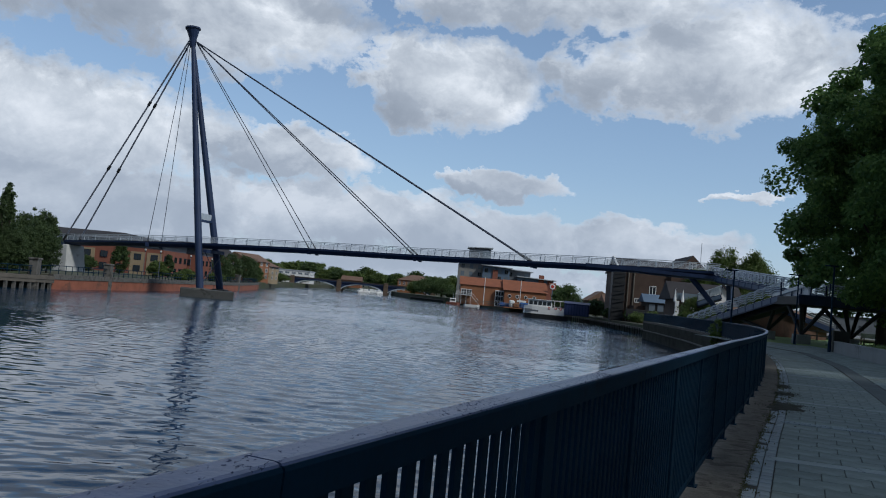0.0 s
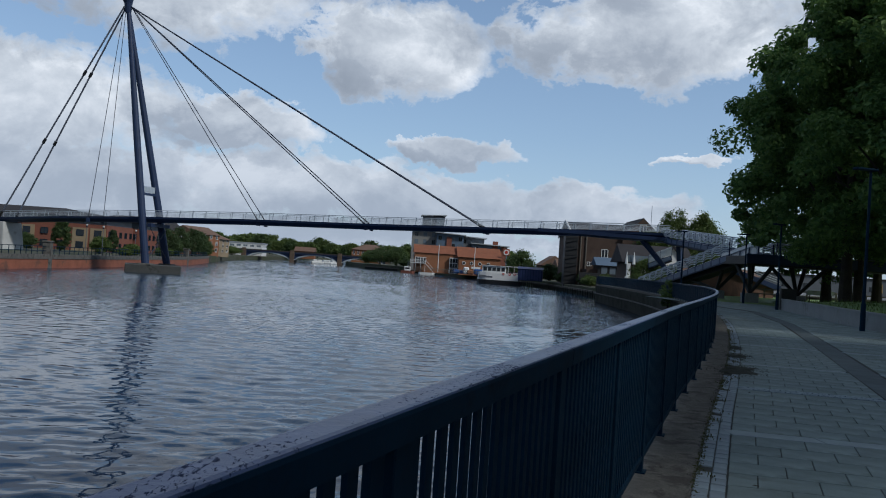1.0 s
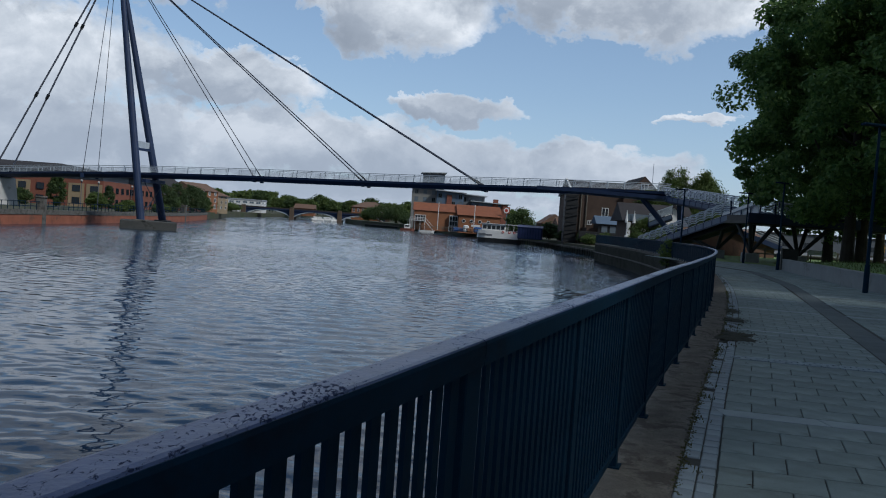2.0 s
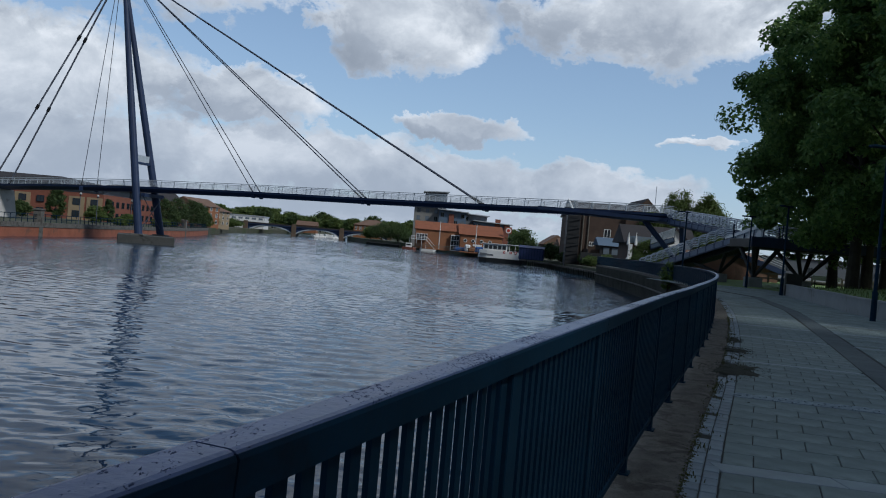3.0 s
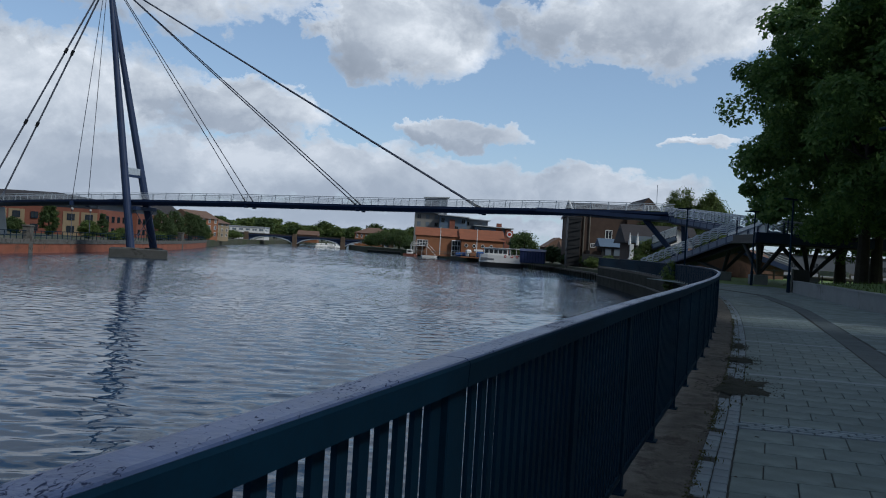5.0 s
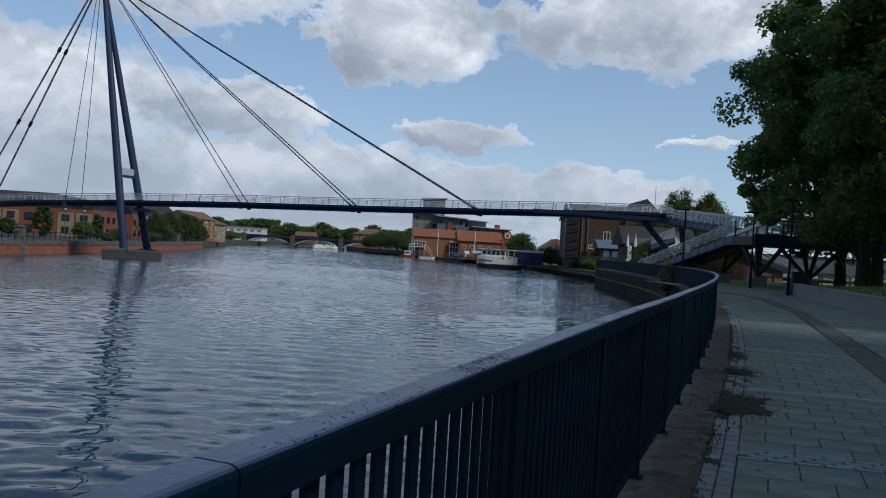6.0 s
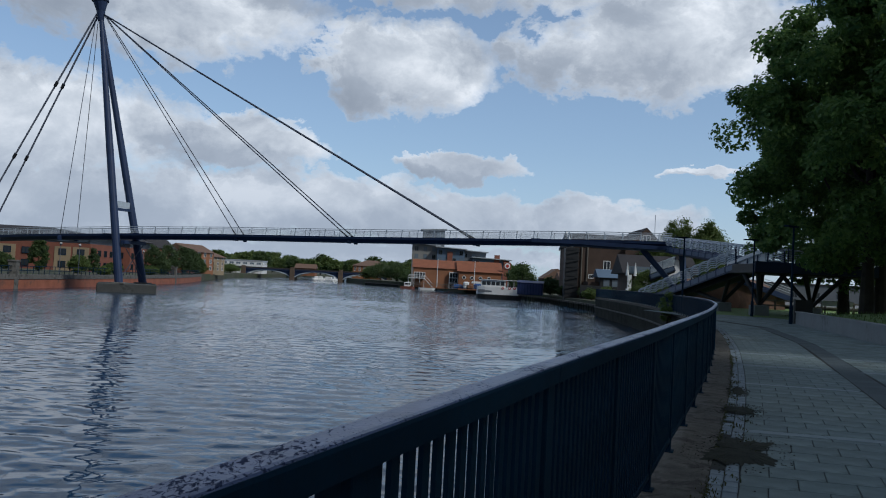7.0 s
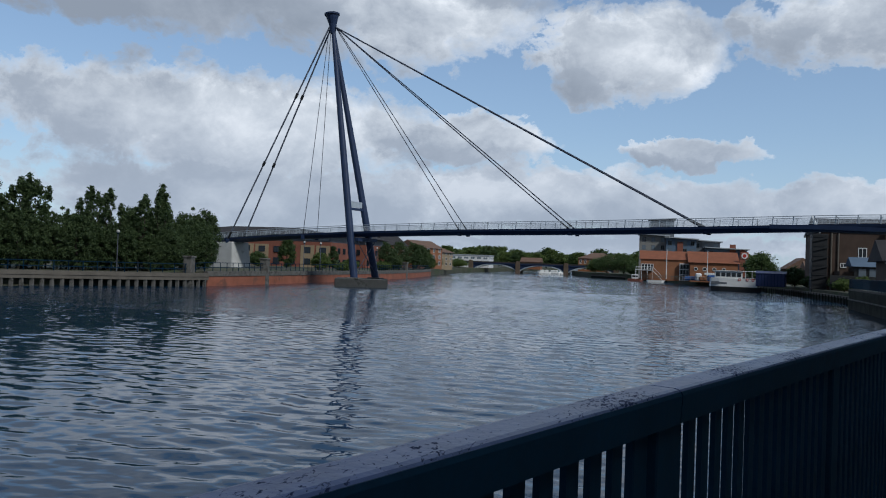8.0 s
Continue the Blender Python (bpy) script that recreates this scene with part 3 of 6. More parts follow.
def build_strips():
    rnd = random.Random(8)
    for s in STRIPS:
        w = strip_width(s)
        x0, x1 = gutter_x(s) + 0.02, band_x(s) - 0.012
        x2, x3 = x1 + BAND_W + 0.03, (wall_x(s) if s > 10 else 30.0)
        tactile = s == STRIPS[5]
        for xa, xb in ((x0, x1), (x2, x3)):
            if xb < xa + 0.3 or (tactile and xa == x0):
                continue
            ends, k = [xa], xa + 0.9
            while k < xb - 0.3:
                ends.append(k)
                k += 0.9
            ends.append(xb)
            holder = empty("edging_strip")
            tagged(holder, "pale blocks laid end to end across the paving slabs", "paving strip", kind="structure")
            for a, b in zip(ends, ends[1:]):
                v, f, at = piece([laid(a + 0.003, s + 0.006), laid(b - 0.003, s + 0.006), laid(b - 0.003, s + w - 0.006), laid(a + 0.003, s + w - 0.006)], 0.001, STRIP)
                ob = new("block", rigid("block", v, f, STRIP))
                ob.parent = holder
                ob.location = at
        if not tactile:
            continue
        strip = empty("tactile_strip", (0, 0, 0))
        tagged(strip, "bluish strip of small ribbed blocks across the paving", "tactile paving", kind="structure")
        me = brick_mesh("rib_block", 0.205, 0.058, TACTILE, 0.03, 0.006)
        turn = math.atan(SKEW)
        for r in range(4):
            x = x0 + (0.11 if r % 2 else 0.0)
            while x < x1 - 0.1:
                ob = new("rib_block", me)
                ob.parent = strip
                px, py = laid(x + 0.11, s + 0.038 + r * 0.0765)
                ob.location = (px, py, 0.010 + rnd.uniform(-0.002, 0.002))
                ob.rotation_euler = (0, 0, turn)
                x += 0.222


def build_gutter():
    """Two rows of setts along the kerb, overgrown and broken in places."""
    gut = empty("gutter")
    tagged(gut, "two rows of grey setts between kerb and slabs", "gutter", kind="structure")
    rnd = random.Random(3)
    me = brick_mesh("sett", 0.115, 0.19, SETT, 0.04, 0.008)
    far_v, far_f, count = [], [], 0
    pts = spline(RAIL_WAY, 0.2)
    for r, off in enumerate((0.436, 0.560)):
        way = side(pts, off)
        for a, b in zip(way, way[1:]):
            if not -1 < a.y < 95:
                continue
            if 12.6 < a.y < 14.4 or 16.0 < a.y < 16.7 or (rnd.random() < 0.05 and r == 0):
                if r == 0 or 12.9 < a.y < 14.2:
                    continue
            ang = math.atan2(b.y - a.y, b.x - a.x) - math.pi / 2
            c = (a + b) / 2
            dz = rnd.uniform(-0.006, 0.002)
            if 3.5 < a.y < 30 and count < 290:
                ob = new("sett", me)
                ob.parent = gut
                ob.location = (c.x, c.y, dz)
                ob.rotation_euler = (rnd.uniform(-0.02, 0.02), rnd.uniform(-0.02, 0.02), ang + rnd.uniform(-0.03, 0.03))
                count += 1
            else:
                m = pose(c.x, c.y, dz, 0, 0, math.degrees(ang))
                n = len(far_v)
                far_v += [m @ Vector(q) for q in ((-0.055, -0.093, 0), (0.055, -0.093, 0), (0.055, 0.093, 0), (-0.055, 0.093, 0))]
                far_f.append((n, n + 1, n + 2, n + 3))
    tagged(part("setts", rigid("setts", far_v, far_f, SETT_FAR), SETT_FAR, gut), kind="stuff")


def tuft_mesh(name, rnd, count, spread, h, material, blade=0.02):
    v, f = [], []
    for _ in range(count):
        x, y = rnd.gauss(0, spread[0]), rnd.gauss(0, spread[1])
        a, l = rnd.uniform(0, 6.28), h * rnd.uniform(0.3, 1.0)
        lean = rnd.uniform(0.3, 1.3) * l
        dx, dy = math.cos(a), math.sin(a)
        n = len(v)
        w = blade * rnd.uniform(0.6, 1.5)
        v += [(x - dy * w, y + dx * w, -0.01), (x + dy * w, y - dx * w, -0.01), (x + dx * lean * 0.5 + dy * w, y + dy * lean * 0.5 - dx * w, l * 0.75), (x + dx * lean * 0.5 - dy * w, y + dy * lean * 0.5 + dx * w, l * 0.75), (x + dx * lean, y + dy * lean, l)]
        f += [(n, n + 1, n + 2, n + 3), (n + 3, n + 2, n + 4)]
    return rigid(name, v, f, material)


def build_weeds():
    rnd = random.Random(11)
    way = side(spline(RAIL_WAY, 0.25), 0.42)
    dirt = [(13.6, 0.62, 0.46, 0.85), (16.3, 0.58, 0.28, 0.5), (18.4, 0.5, 0.16, 0.6)]
    for y, off, sx, sy in dirt:
        i = min(range(len(way)), key=lambda j: abs(way[j].y - y))
        p = way[i] + Vector((off - 0.42, 0, 0))
        v, f, n = [(p.x, p.y, 0.016)], [], 120
        for ring, h in ((0.55, 0.013), (1.0, 0.0025)):
            for j in range(n):
                t = j / n * 6.283
                r = 0.72 + 0.42 * noise.noise(Vector((math.cos(t) * 1.7, math.sin(t) * 1.7, y))) + 0.22 * noise.noise(Vector((math.cos(t) * 6, math.sin(t) * 6, y + 5)))
                r += 0.07 * rnd.uniform(-1, 1)
                v.append((p.x + math.cos(t) * sx * r * ring + 0.42 * math.sin(t) * sy * r * ring, p.y + math.sin(t) * sy * r * ring, h + rnd.uniform(0, 0.003)))
        for j in range(n):
            q = (j + 1) % n
            f += [(0, 1 + j, 1 + q), (1 + j, 1 + n + j, 1 + n + q, 1 + q)]
        for _ in range(320):
            t, d = rnd.uniform(0, 6.283), rnd.uniform(0.5, 1.3)
            x, yy, e = p.x + math.cos(t) * sx * d + 0.42 * math.sin(t) * sy * d, p.y + math.sin(t) * sy * d, rnd.uniform(0.004, 0.012)
            m = len(v)
            v += [(x - e, yy - e * 0.6, 0.002), (x + e, yy - e * 0.8, 0.002), (x + e * 0.7, yy + e, 0.002), (x - e * 0.8, yy + e * 0.7, 0.002), (x, yy, 0.002 + e * 0.7)]
            f += [(m, m + 1, m + 4), (m + 1, m + 2, m + 4), (m + 2, m + 3, m + 4), (m + 3, m, m + 4)]
        tagged(part("soil", rigid("soil", v, f, SOIL)), "patch of damp soil washed over the gutter", "soil", kind="stuff")
    # broken pale edge of the kerb and moss in the seam beside it
    for name, label, material, count, size, pale in (("mortar_crumbs", "broken pale mortar along the edge of the kerb", CONCRETE, 900, 0.010, True), ("moss", "dark moss in the seam beside the kerb", WEED, 3600, 0.007, False), ("grit", "loose grit on the kerb under the railing", KERB, 1500, 0.007, False)):
        v, f = [], []
        seam = side(spline(RAIL_WAY, 0.1), 0.365)
        seam = [q for q in seam if 2.0 < q.y < 26]
        for _ in range(count):
            q = rnd.choice(seam)
            if noise.noise(Vector((q.y * 0.9, 3.0 if pale else 9.0, 0))) < (-0.05 if pale else -0.25) and name != "grit":
                continue
            x, yy, e = q.x + rnd.gauss(0, 0.012), q.y + rnd.uniform(-0.06, 0.06), size * rnd.uniform(0.5, 1.5)
            if name == "grit":
                x = q.x - rnd.uniform(0.02, 0.36)
            elif not pale:
                x += 0.02
            m = len(v)
            v += [(x - e, yy - e * rnd.uniform(0.6, 1.4), -0.004), (x + e, yy - e * 0.8, -0.004), (x + e * 0.7, yy + e * rnd.uniform(0.8, 1.8), -0.004), (x - e * 0.8, yy + e * 0.7, -0.004), (x, yy, e * 0.6)]
            f += [(m, m + 1, m + 4), (m + 1, m + 2, m + 4), (m + 2, m + 3, m + 4), (m + 3, m, m + 4)]
        tagged(part(name, rigid(name, v, f, material)), label, name.replace("_", " "), kind="stuff")
    weeds = []
    for p in way:
        dense = 0.8 if 11.5 < p.y < 17.5 else (0.25 if p.y < 9 else (0.45 if p.y < 26 else 0.25))
        if 2 < p.y < 40 and rnd.random() < dense:
            me = tuft_mesh("weed", rnd, rnd.randint(8, 26), (0.028, 0.09), rnd.uniform(0.015, 0.045) if not 12 < p.y < 17 else rnd.uniform(0.015, 0.045), WEED, 0.0035)
            ob = part("weed", me)
            ob.location = (p.x + rnd.uniform(-0.04, 0.06) + (rnd.uniform(0, 0.35) if 12.4 < p.y < 16.8 else 0), p.y, 0.0)
            tagged(ob, "small tuft of weeds growing in the gutter", "weed", "gutter weeds", "stuff")
            weeds.append(ob)
    v, f = [], []
    for _ in range(150):
        p = rnd.choice(way)
        if not 3 < p.y < 26:
            continue
        x, y, a, l = p.x + abs(rnd.gauss(0, 0.9)) - 0.3, p.y + rnd.uniform(-0.2, 0.2), rnd.uniform(0, 6.28), rnd.uniform(0.012, 0.035)
        n = len(v)
        c, s = math.cos(a) * l, math.sin(a) * l
        v += [(x - c, y - s, 0.006), (x + s * 0.5, y - c * 0.5, 0.012), (x + c, y + s, 0.008), (x - s * 0.5, y + c * 0.5, 0.014)]
        f.append((n, n + 1, n + 2, n + 3))
    tagged(part("fallen_leaves", rigid("fallen_leaves", v, f, BARK)), "small dry leaves scattered along the kerb", "leaves", kind="stuff")
    return weeds


# ---- railing ----
RAIL_H = 1.27


POST_STEP, POST_FIRST = 1.6675, 1.34


def build_railing():
    """Handrail sections two bays long, posts, and flat bars with narrow gaps."""
    rail = empty("river_railing", (0, 0, 0))
    tagged(rail, "dark navy painted steel railing with upright flat bars", "railing")
    dense = spline(RAIL_WAY, 0.02)

    def at(s):
        k = min(len(dense) - 2, max(0, int(s / 0.02)))
        return dense[k].lerp(dense[k + 1], min(1.0, max(0.0, s / 0.02 - k)))

    def heading(s):
        d = at(s + 0.1) - at(s - 0.1)
        return math.degrees(math.atan2(d.y, d.x)) - 90
    total = (len(dense) - 1) * 0.02
    posts = [POST_FIRST + POST_STEP * i for i in range(int((total - POST_FIRST) / POST_STEP) + 1)]
    ends = [0.0] + posts[::2] + [total]
    for a, b in zip(ends, ends[1:]):
        n = max(2, int((b - a) / 0.42))
        seg = [at(a + 0.003 + (b - a - 0.006) * i / n) for i in range(n + 1)]
        prof = [(0.008, RAIL_H - 0.075), (0.012, RAIL_H - 0.012), (0.008, RAIL_H - 0.004), (-0.084, RAIL_H - 0.004), (-0.090, RAIL_H - 0.010), (-0.088, RAIL_H - 0.075)]
        hand = part("handrail", sweep(seg, prof), NAVY, rail)
        # thin cap carries the sky-lit tone, the body below stays dark navy
        part("cap", sweep(seg, [(0.007, RAIL_H - 0.006), (0.002, RAIL_H), (-0.008, RAIL_H + 0.0025), (-0.070, RAIL_H + 0.0025), (-0.080, RAIL_H), (-0.085, RAIL_H - 0.006)]), NAVY_SKYLIT, hand, "worn handrail top, pale with sky light put into its colour")
        part("bottom_rail", sweep(seg, [(-0.03, 0.10), (-0.03, 0.14), (-0.07, 0.14), (-0.07, 0.10)]), NAVY, rail)
    post_me = bpy.data.meshes.new("post")
    bm = boxes((-0.085, -0.045, -0.01, -0.025, 0.045, RAIL_H - 0.07), bevel=0.004)
    box(bm, -0.105, -0.065, 0.0, 0.0, 0.065, 0.012)
    bm.to_mesh(post_me)
    post_me.materials.append(NAVY)
    stile_me = bpy.data.meshes.new("stile")
    boxes((-0.062, -0.036, 0.10, -0.040, 0.036, RAIL_H - 0.07), bevel=0.003).to_mesh(stile_me)
    stile_me.materials.append(NAVY)
    bar_me = bpy.data.meshes.new("bar")
    boxes((-0.057, -0.0238, 0.13, -0.0425, 0.0238, RAIL_H - 0.07)).to_mesh(bar_me)
    bar_me.materials.append(NAVY)
    base = [tuple(v.co) for v in bar_me.vertices]
    bfaces = [tuple(p.vertices) for p in bar_me.polygons]
    far_v, far_f, n_near = [], [], 0
    for s0 in posts:
        p = at(s0)
        o = new("post", post_me)
        o.parent = rail
        o.matrix_basis = pose(p.x, p.y, 0, 0, 0, heading(s0))
        for d in (-0.098, 0.098):
            p = at(s0 + d)
            o = new("stile", stile_me)
            o.parent = rail
            o.matrix_basis = pose(p.x, p.y, 0, 0, 0, heading(s0 + d))
        for j in range(14):
            sj = s0 + 0.2095 + j * 0.0960
            if sj > total - 0.1:
                continue
            p = at(sj)
            m = pose(p.x, p.y, 0, 0, 0, heading(sj))
            if -1.2 < p.y < 18 and n_near < 290:
                o = new("bar", bar_me)
                o.parent = rail
                o.matrix_basis = m
                n_near += 1
            else:
                n = len(far_v)
                far_v += [m @ Vector(q) for q in base]
                far_f += [tuple(n + k for k in f) for f in bfaces]
    tagged(part("baluster", rigid("baluster", far_v, far_f, NAVY), NAVY, rail), kind="stuff")


build_railing()


# ---- low wall, lawn, right side ----
def build_lawn():
    wall = part("low_wall", sweep(spline(WALL_WAY, 1.2), [(0.0, -0.1), (0.30, -0.1), (0.30, 0.66), (0.34, 0.66), (0.34, 0.74), (-0.04, 0.74), (-0.04, 0.66), (0.0, 0.66)]), WALL_PALE)
    tagged(wall, "low pale rendered wall with a coping beside the promenade", "low wall", kind="structure")
    way = spline(WALL_WAY + [(27.6, 56.5), (28.6, 62.5), (33, 68.0)], 1.2)
    verts, faces = [], []
    for i, p in enumerate(way):
        z = 0.6 if p.y < 48 else max(0.03, 0.6 - (p.y - 48) * 0.09)
        for off, dz in ((0.3, 0.0), (3, 0.22), (9, 0.42), (24, 0.45), (60, 0.6)):
            verts.append((p.x + off, p.y + off * 0.16, z * (1 if off < 10 else 0.6) + dz * min(1.0, max(0.12, (64 - p.y) / 10)) + 0.03 * math.sin(i + off)))
    for i in range(len(way) - 1):
        for j in range(4):
            a = i * 5 + j
            faces.append((a, a + 1, a + 6, a + 5))
    lawn = part("lawn", rigid("lawn", verts, faces, GRASS))
    tagged(lawn, "shaded mown lawn under the trees", "lawn", kind="structure")
    # lawn that runs on under the ramps
    v = [(24.6, 62.6, 0.012), (27.4, 60.2, 0.012), (30.2, 61.0, 0.02), (40, 66, 0.05), (75, 78, 0.3), (75, 112, 0.5), (33, 100, 0.02), (29.8, 90, 0.012), (26.6, 76, 0.012)]
    tagged(part("lawn", rigid("lawn_far", v, [tuple(range(9))], GRASS)), "mown lawn running on under the ramps", "lawn", kind="structure")
    rnd = random.Random(21)
    v, f = [], []
    for _ in range(9000):
        x, y = rnd.uniform(19.5, 44), rnd.uniform(29, 67)
        if y < 51.3 and x < wall_x(y) + 0.4 or y >= 51.3 and x < 25.6 + (y - 51.3) * 0.42:
            continue
        z = 0.6 if y < 48 else max(0.03, 0.6 - (y - 48) * 0.09)
        z += float(np.interp(x - wall_x(y), [0.3, 3, 9, 24], [0.0, 0.22, 0.42, 0.3])) * min(1.0, max(0.12, (64 - y) / 10))
        a, l, w = rnd.uniform(0, 6.28), rnd.uniform(0.05, 0.16), 0.02
        n = len(v)
        v += [(x - w * math.sin(a), y + w * math.cos(a), z), (x + w * math.sin(a), y - w * math.cos(a), z), (x + l * 0.5 * math.cos(a), y + l * 0.5 * math.sin(a), z + l + 0.05)]
        f.append((n, n + 1, n + 2))
    tagged(part("grass", rigid("grass", v, f, LEAF_LIGHT)), "short tufts of lawn grass", "grass", kind="stuff")


build_lawn()


def crown_mesh(name, rnd, clumps, leaves, leaf, material, shape, loose=False):
    """Leaves in clumps; shape(rnd) gives a clump's centre and radius."""
    v, f = [], []
    rs = np.random.RandomState(rnd.randint(0, 99999))
    for _ in range(clumps):
        c, r = shape(rnd)
        d = rs.normal(size=(leaves, 3))
        d /= np.linalg.norm(d, axis=1)[:, None]
        p = np.array(c) + d * (r * (rs.uniform(0.1, 1.3, size=(leaves, 1)) if loose else rs.uniform(0.42, 1.04, size=(leaves, 1)) ** 0.6)) * np.array((1, 1, 0.72))
        nrm = d * 0.7 + rs.normal(size=(leaves, 3)) * 0.5 + np.array((0, 0, 0.5))
        nrm /= np.linalg.norm(nrm, axis=1)[:, None]
        t = np.cross(nrm, rs.normal(size=(leaves, 3)))
        t /= np.linalg.norm(t, axis=1)[:, None] + 1e-9
        b = np.cross(nrm, t)
        s = leaf * rs.uniform(0.6, 1.3, size=(leaves, 1))
        n = len(v)
        q = np.stack([p - t * s, p - b * s * 0.55 + nrm * s * 0.15, p + t * s, p + b * s * 0.55 + nrm * s * 0.15], 1).reshape(-1, 3)
        v.extend(map(tuple, q))
        f.extend((n + 4 * i, n + 4 * i + 1, n + 4 * i + 2, n + 4 * i + 3) for i in range(leaves))
    return rigid(name, v, f, material)


def oval(cx, cz, rx, rz, c0, c1):
    """Clump places in an egg-shaped crown, most of them near its skin."""
    def shape(rnd):
        while True:
            d = Vector((rnd.gauss(0, 1), rnd.gauss(0, 1), rnd.gauss(0, 1)))
            if d.length > 0.1:
                break
        d.normalize()
        k = rnd.uniform(0.35, 1.0) ** 0.45
        taper = 1.0 - 0.32 * max(d.z, 0)
        r = rnd.uniform(c0, c1)
        return (cx + d.x * (rx - r) * k * taper, d.y * (rx - r) * k * taper, cz + d.z * (rz - r * 0.7) * k), r
    return shape


def spreading(h, rx, c0, c1):
    """Clump places of a broad crown that hangs low, with branches that reach out past its outline."""
    lobes = [(random.Random(h + i).uniform(0, 6.28), random.Random(h * 3 + i).uniform(0.15, 0.85), random.Random(h * 7 + i).uniform(0.92, 1.08)) for i in range(16)]

    def shape(rnd):
        r = rnd.uniform(c0, c1)
        if rnd.random() < 0.45:
            a, f, o = rnd.choice(lobes)
            a += rnd.gauss(0, 0.16)
            f = min(0.97, max(0.02, f + rnd.gauss(0, 0.04)))
            k = o * rnd.uniform(0.55, 1.0)
            r *= 0.8
        else:
            a, f, k = rnd.uniform(0, 6.283), rnd.uniform(0.0, 1.0), rnd.uniform(0.2, 1.0) ** 0.4 * 0.98
        w = float(np.interp(f, [0, 0.12, 0.3, 0.6, 0.85, 1], [0.55, 0.92, 1.0, 0.94, 0.74, 0.3])) * (rx - r * 0.6) * k
        return (math.cos(a) * w, math.sin(a) * w, h * (0.15 + 0.82 * f)), r
    return shape


def trunk_bm(rnd, h, r, limbs, reach, z0=0.4):
    bm = bmesh.new()
    pts = [Vector((0, 0, -0.2)), Vector((0.05, 0.02, h * 0.12)), Vector((rnd.uniform(-0.2, 0.2), rnd.uniform(-0.2, 0.2), h * 0.3)), Vector((rnd.uniform(-0.4, 0.4), 0.2, h * 0.55)), Vector((0, 0, h * 0.85))]
    rad = [r * 1.35, r, r * 0.85, r * 0.5, r * 0.12]
    for a, b, p, q in zip(pts, pts[1:], rad, rad[1:]):
        tube(bm, a, b, p, q, 10)
    for i in range(limbs):
        a = i / limbs * 6.283 + rnd.uniform(-0.4, 0.4)
        z = h * rnd.uniform(0.16, 0.5)
        s = Vector((0, 0, z))
        m = s + Vector((math.cos(a) * reach * 0.5, math.sin(a) * reach * 0.5, h * rnd.uniform(0.08, 0.16)))
        e = m + Vector((math.cos(a + 0.2) * reach * 0.45, math.sin(a + 0.2) * reach * 0.45, h * rnd.uniform(0.04, 0.16)))
        tube(bm, s, m, r * 0.42, r * 0.24, 7)
        tube(bm, m, e, r * 0.24, r * 0.05, 6)
    return bm


def build_trees():
    rnd = random.Random(7)
    protos = []
    for name, h, rx, mat_ in (("maple_tree", 25.5, 10.4, LEAF_NEAR), ("maple_tree", 20.5, 8.2, LEAF_NEAR)):
        t = empty(name)
        tagged(t, "large broadleaf tree with a dense dark green crown on the lawn", "tree", "promenade trees")
        part("trunk", trunk_bm(rnd, h, 0.38, 9, rx * 0.8), BARK, t)
        part("crown", crown_mesh("crown", rnd, 210, 270, 0.2, mat_, spreading(h, rx, 0.8, 1.9)), mat_, t)
        protos.append(t)
    protos[0].matrix_basis = pose(33.2, 57.4, 0.5, 0, 0, 20)
    protos[1].matrix_basis = pose(38.2, 69.0, 0.2, 0, 0, 140)
    # trees at y below 15 are out of view, added to shade the promenade
    for i, (x, y, z, a) in enumerate([(38.0, 63.6, 0.4, 60), (44.5, 71.5, 0.3, 200), (33.8, 48.5, 0.4, 290), (32.0, 38.5, 0.4, 110), (43.5, 58.0, 0.4, 10), (31.5, 28.0, 0.4, 220), (29.0, 14.0, 0.0, 30), (28.0, 0.0, 0.0, 170), (41, 44, 0.4, 77), (40, 22, 0.2, 120), (17, -5, 0, 40), (24, 5, 0, 75), (29, -12, 0, 220)]):
        copy_thing(protos[i % 2], pose(x, y, z, 0, 0, a))


build_trees()


def lamp_post(x, y, h, turn=0):
    t = empty("street_lamp", (x, y, 0), turn)
    tagged(t, "slim dark blue lamp post with a flat lantern", "street lamp", "promenade lamps")
    part("base", tubes(((0, 0, 0), (0, 0, 1.1), 0.11, 0.10), sides=10), NAVY, t)
    part("pole", tubes(((0, 0, 1.1), (0, 0, h), 0.07, 0.05), sides=10), NAVY, t)
    part("lantern", boxes((-0.75, -0.16, h - 0.02, 0.25, 0.16, h + 0.07), bevel=0.02), NAVY, t)
    return t


lamp_post(18.1, 30.1, 6.45, 10)
lamp_post(24.5, 50.3, 5.6, 30)
lamp_post(22.6, 63.0, 5.5, 0)
lamp_post(27.2, 61.5, 5.5, 0)


def build_street_things():
    t = empty("notice_post", (25.0, 50.9, 0), 12)
    tagged(t, "tall dark information panel on posts at the wall end", "sign panel")
    part("post", boxes((-0.05, -0.06, 0, 0.06, 0.06, 1.45), bevel=0.01), CONCRETE, t)
    part("panel", boxes((0.09, -0.03, 0.12, 1.25, 0.05, 1.42), bevel=0.01), BLACK, t)
    b = empty("bench", (19.0, 29.2, 0), 66)
    tagged(b, "low dark metal bench in front of the pale wall", "bench")
    part("seat", boxes((-1.5, -0.24, 0.40, 1.5, 0.24, 0.46), bevel=0.015), BLACK, b)
    for x in (-1.2, 1.2):
        part("leg", boxes((x - 0.04, -0.2, 0, x + 0.04, 0.2, 0.40), bevel=0.01), BLACK, b)


build_street_things()


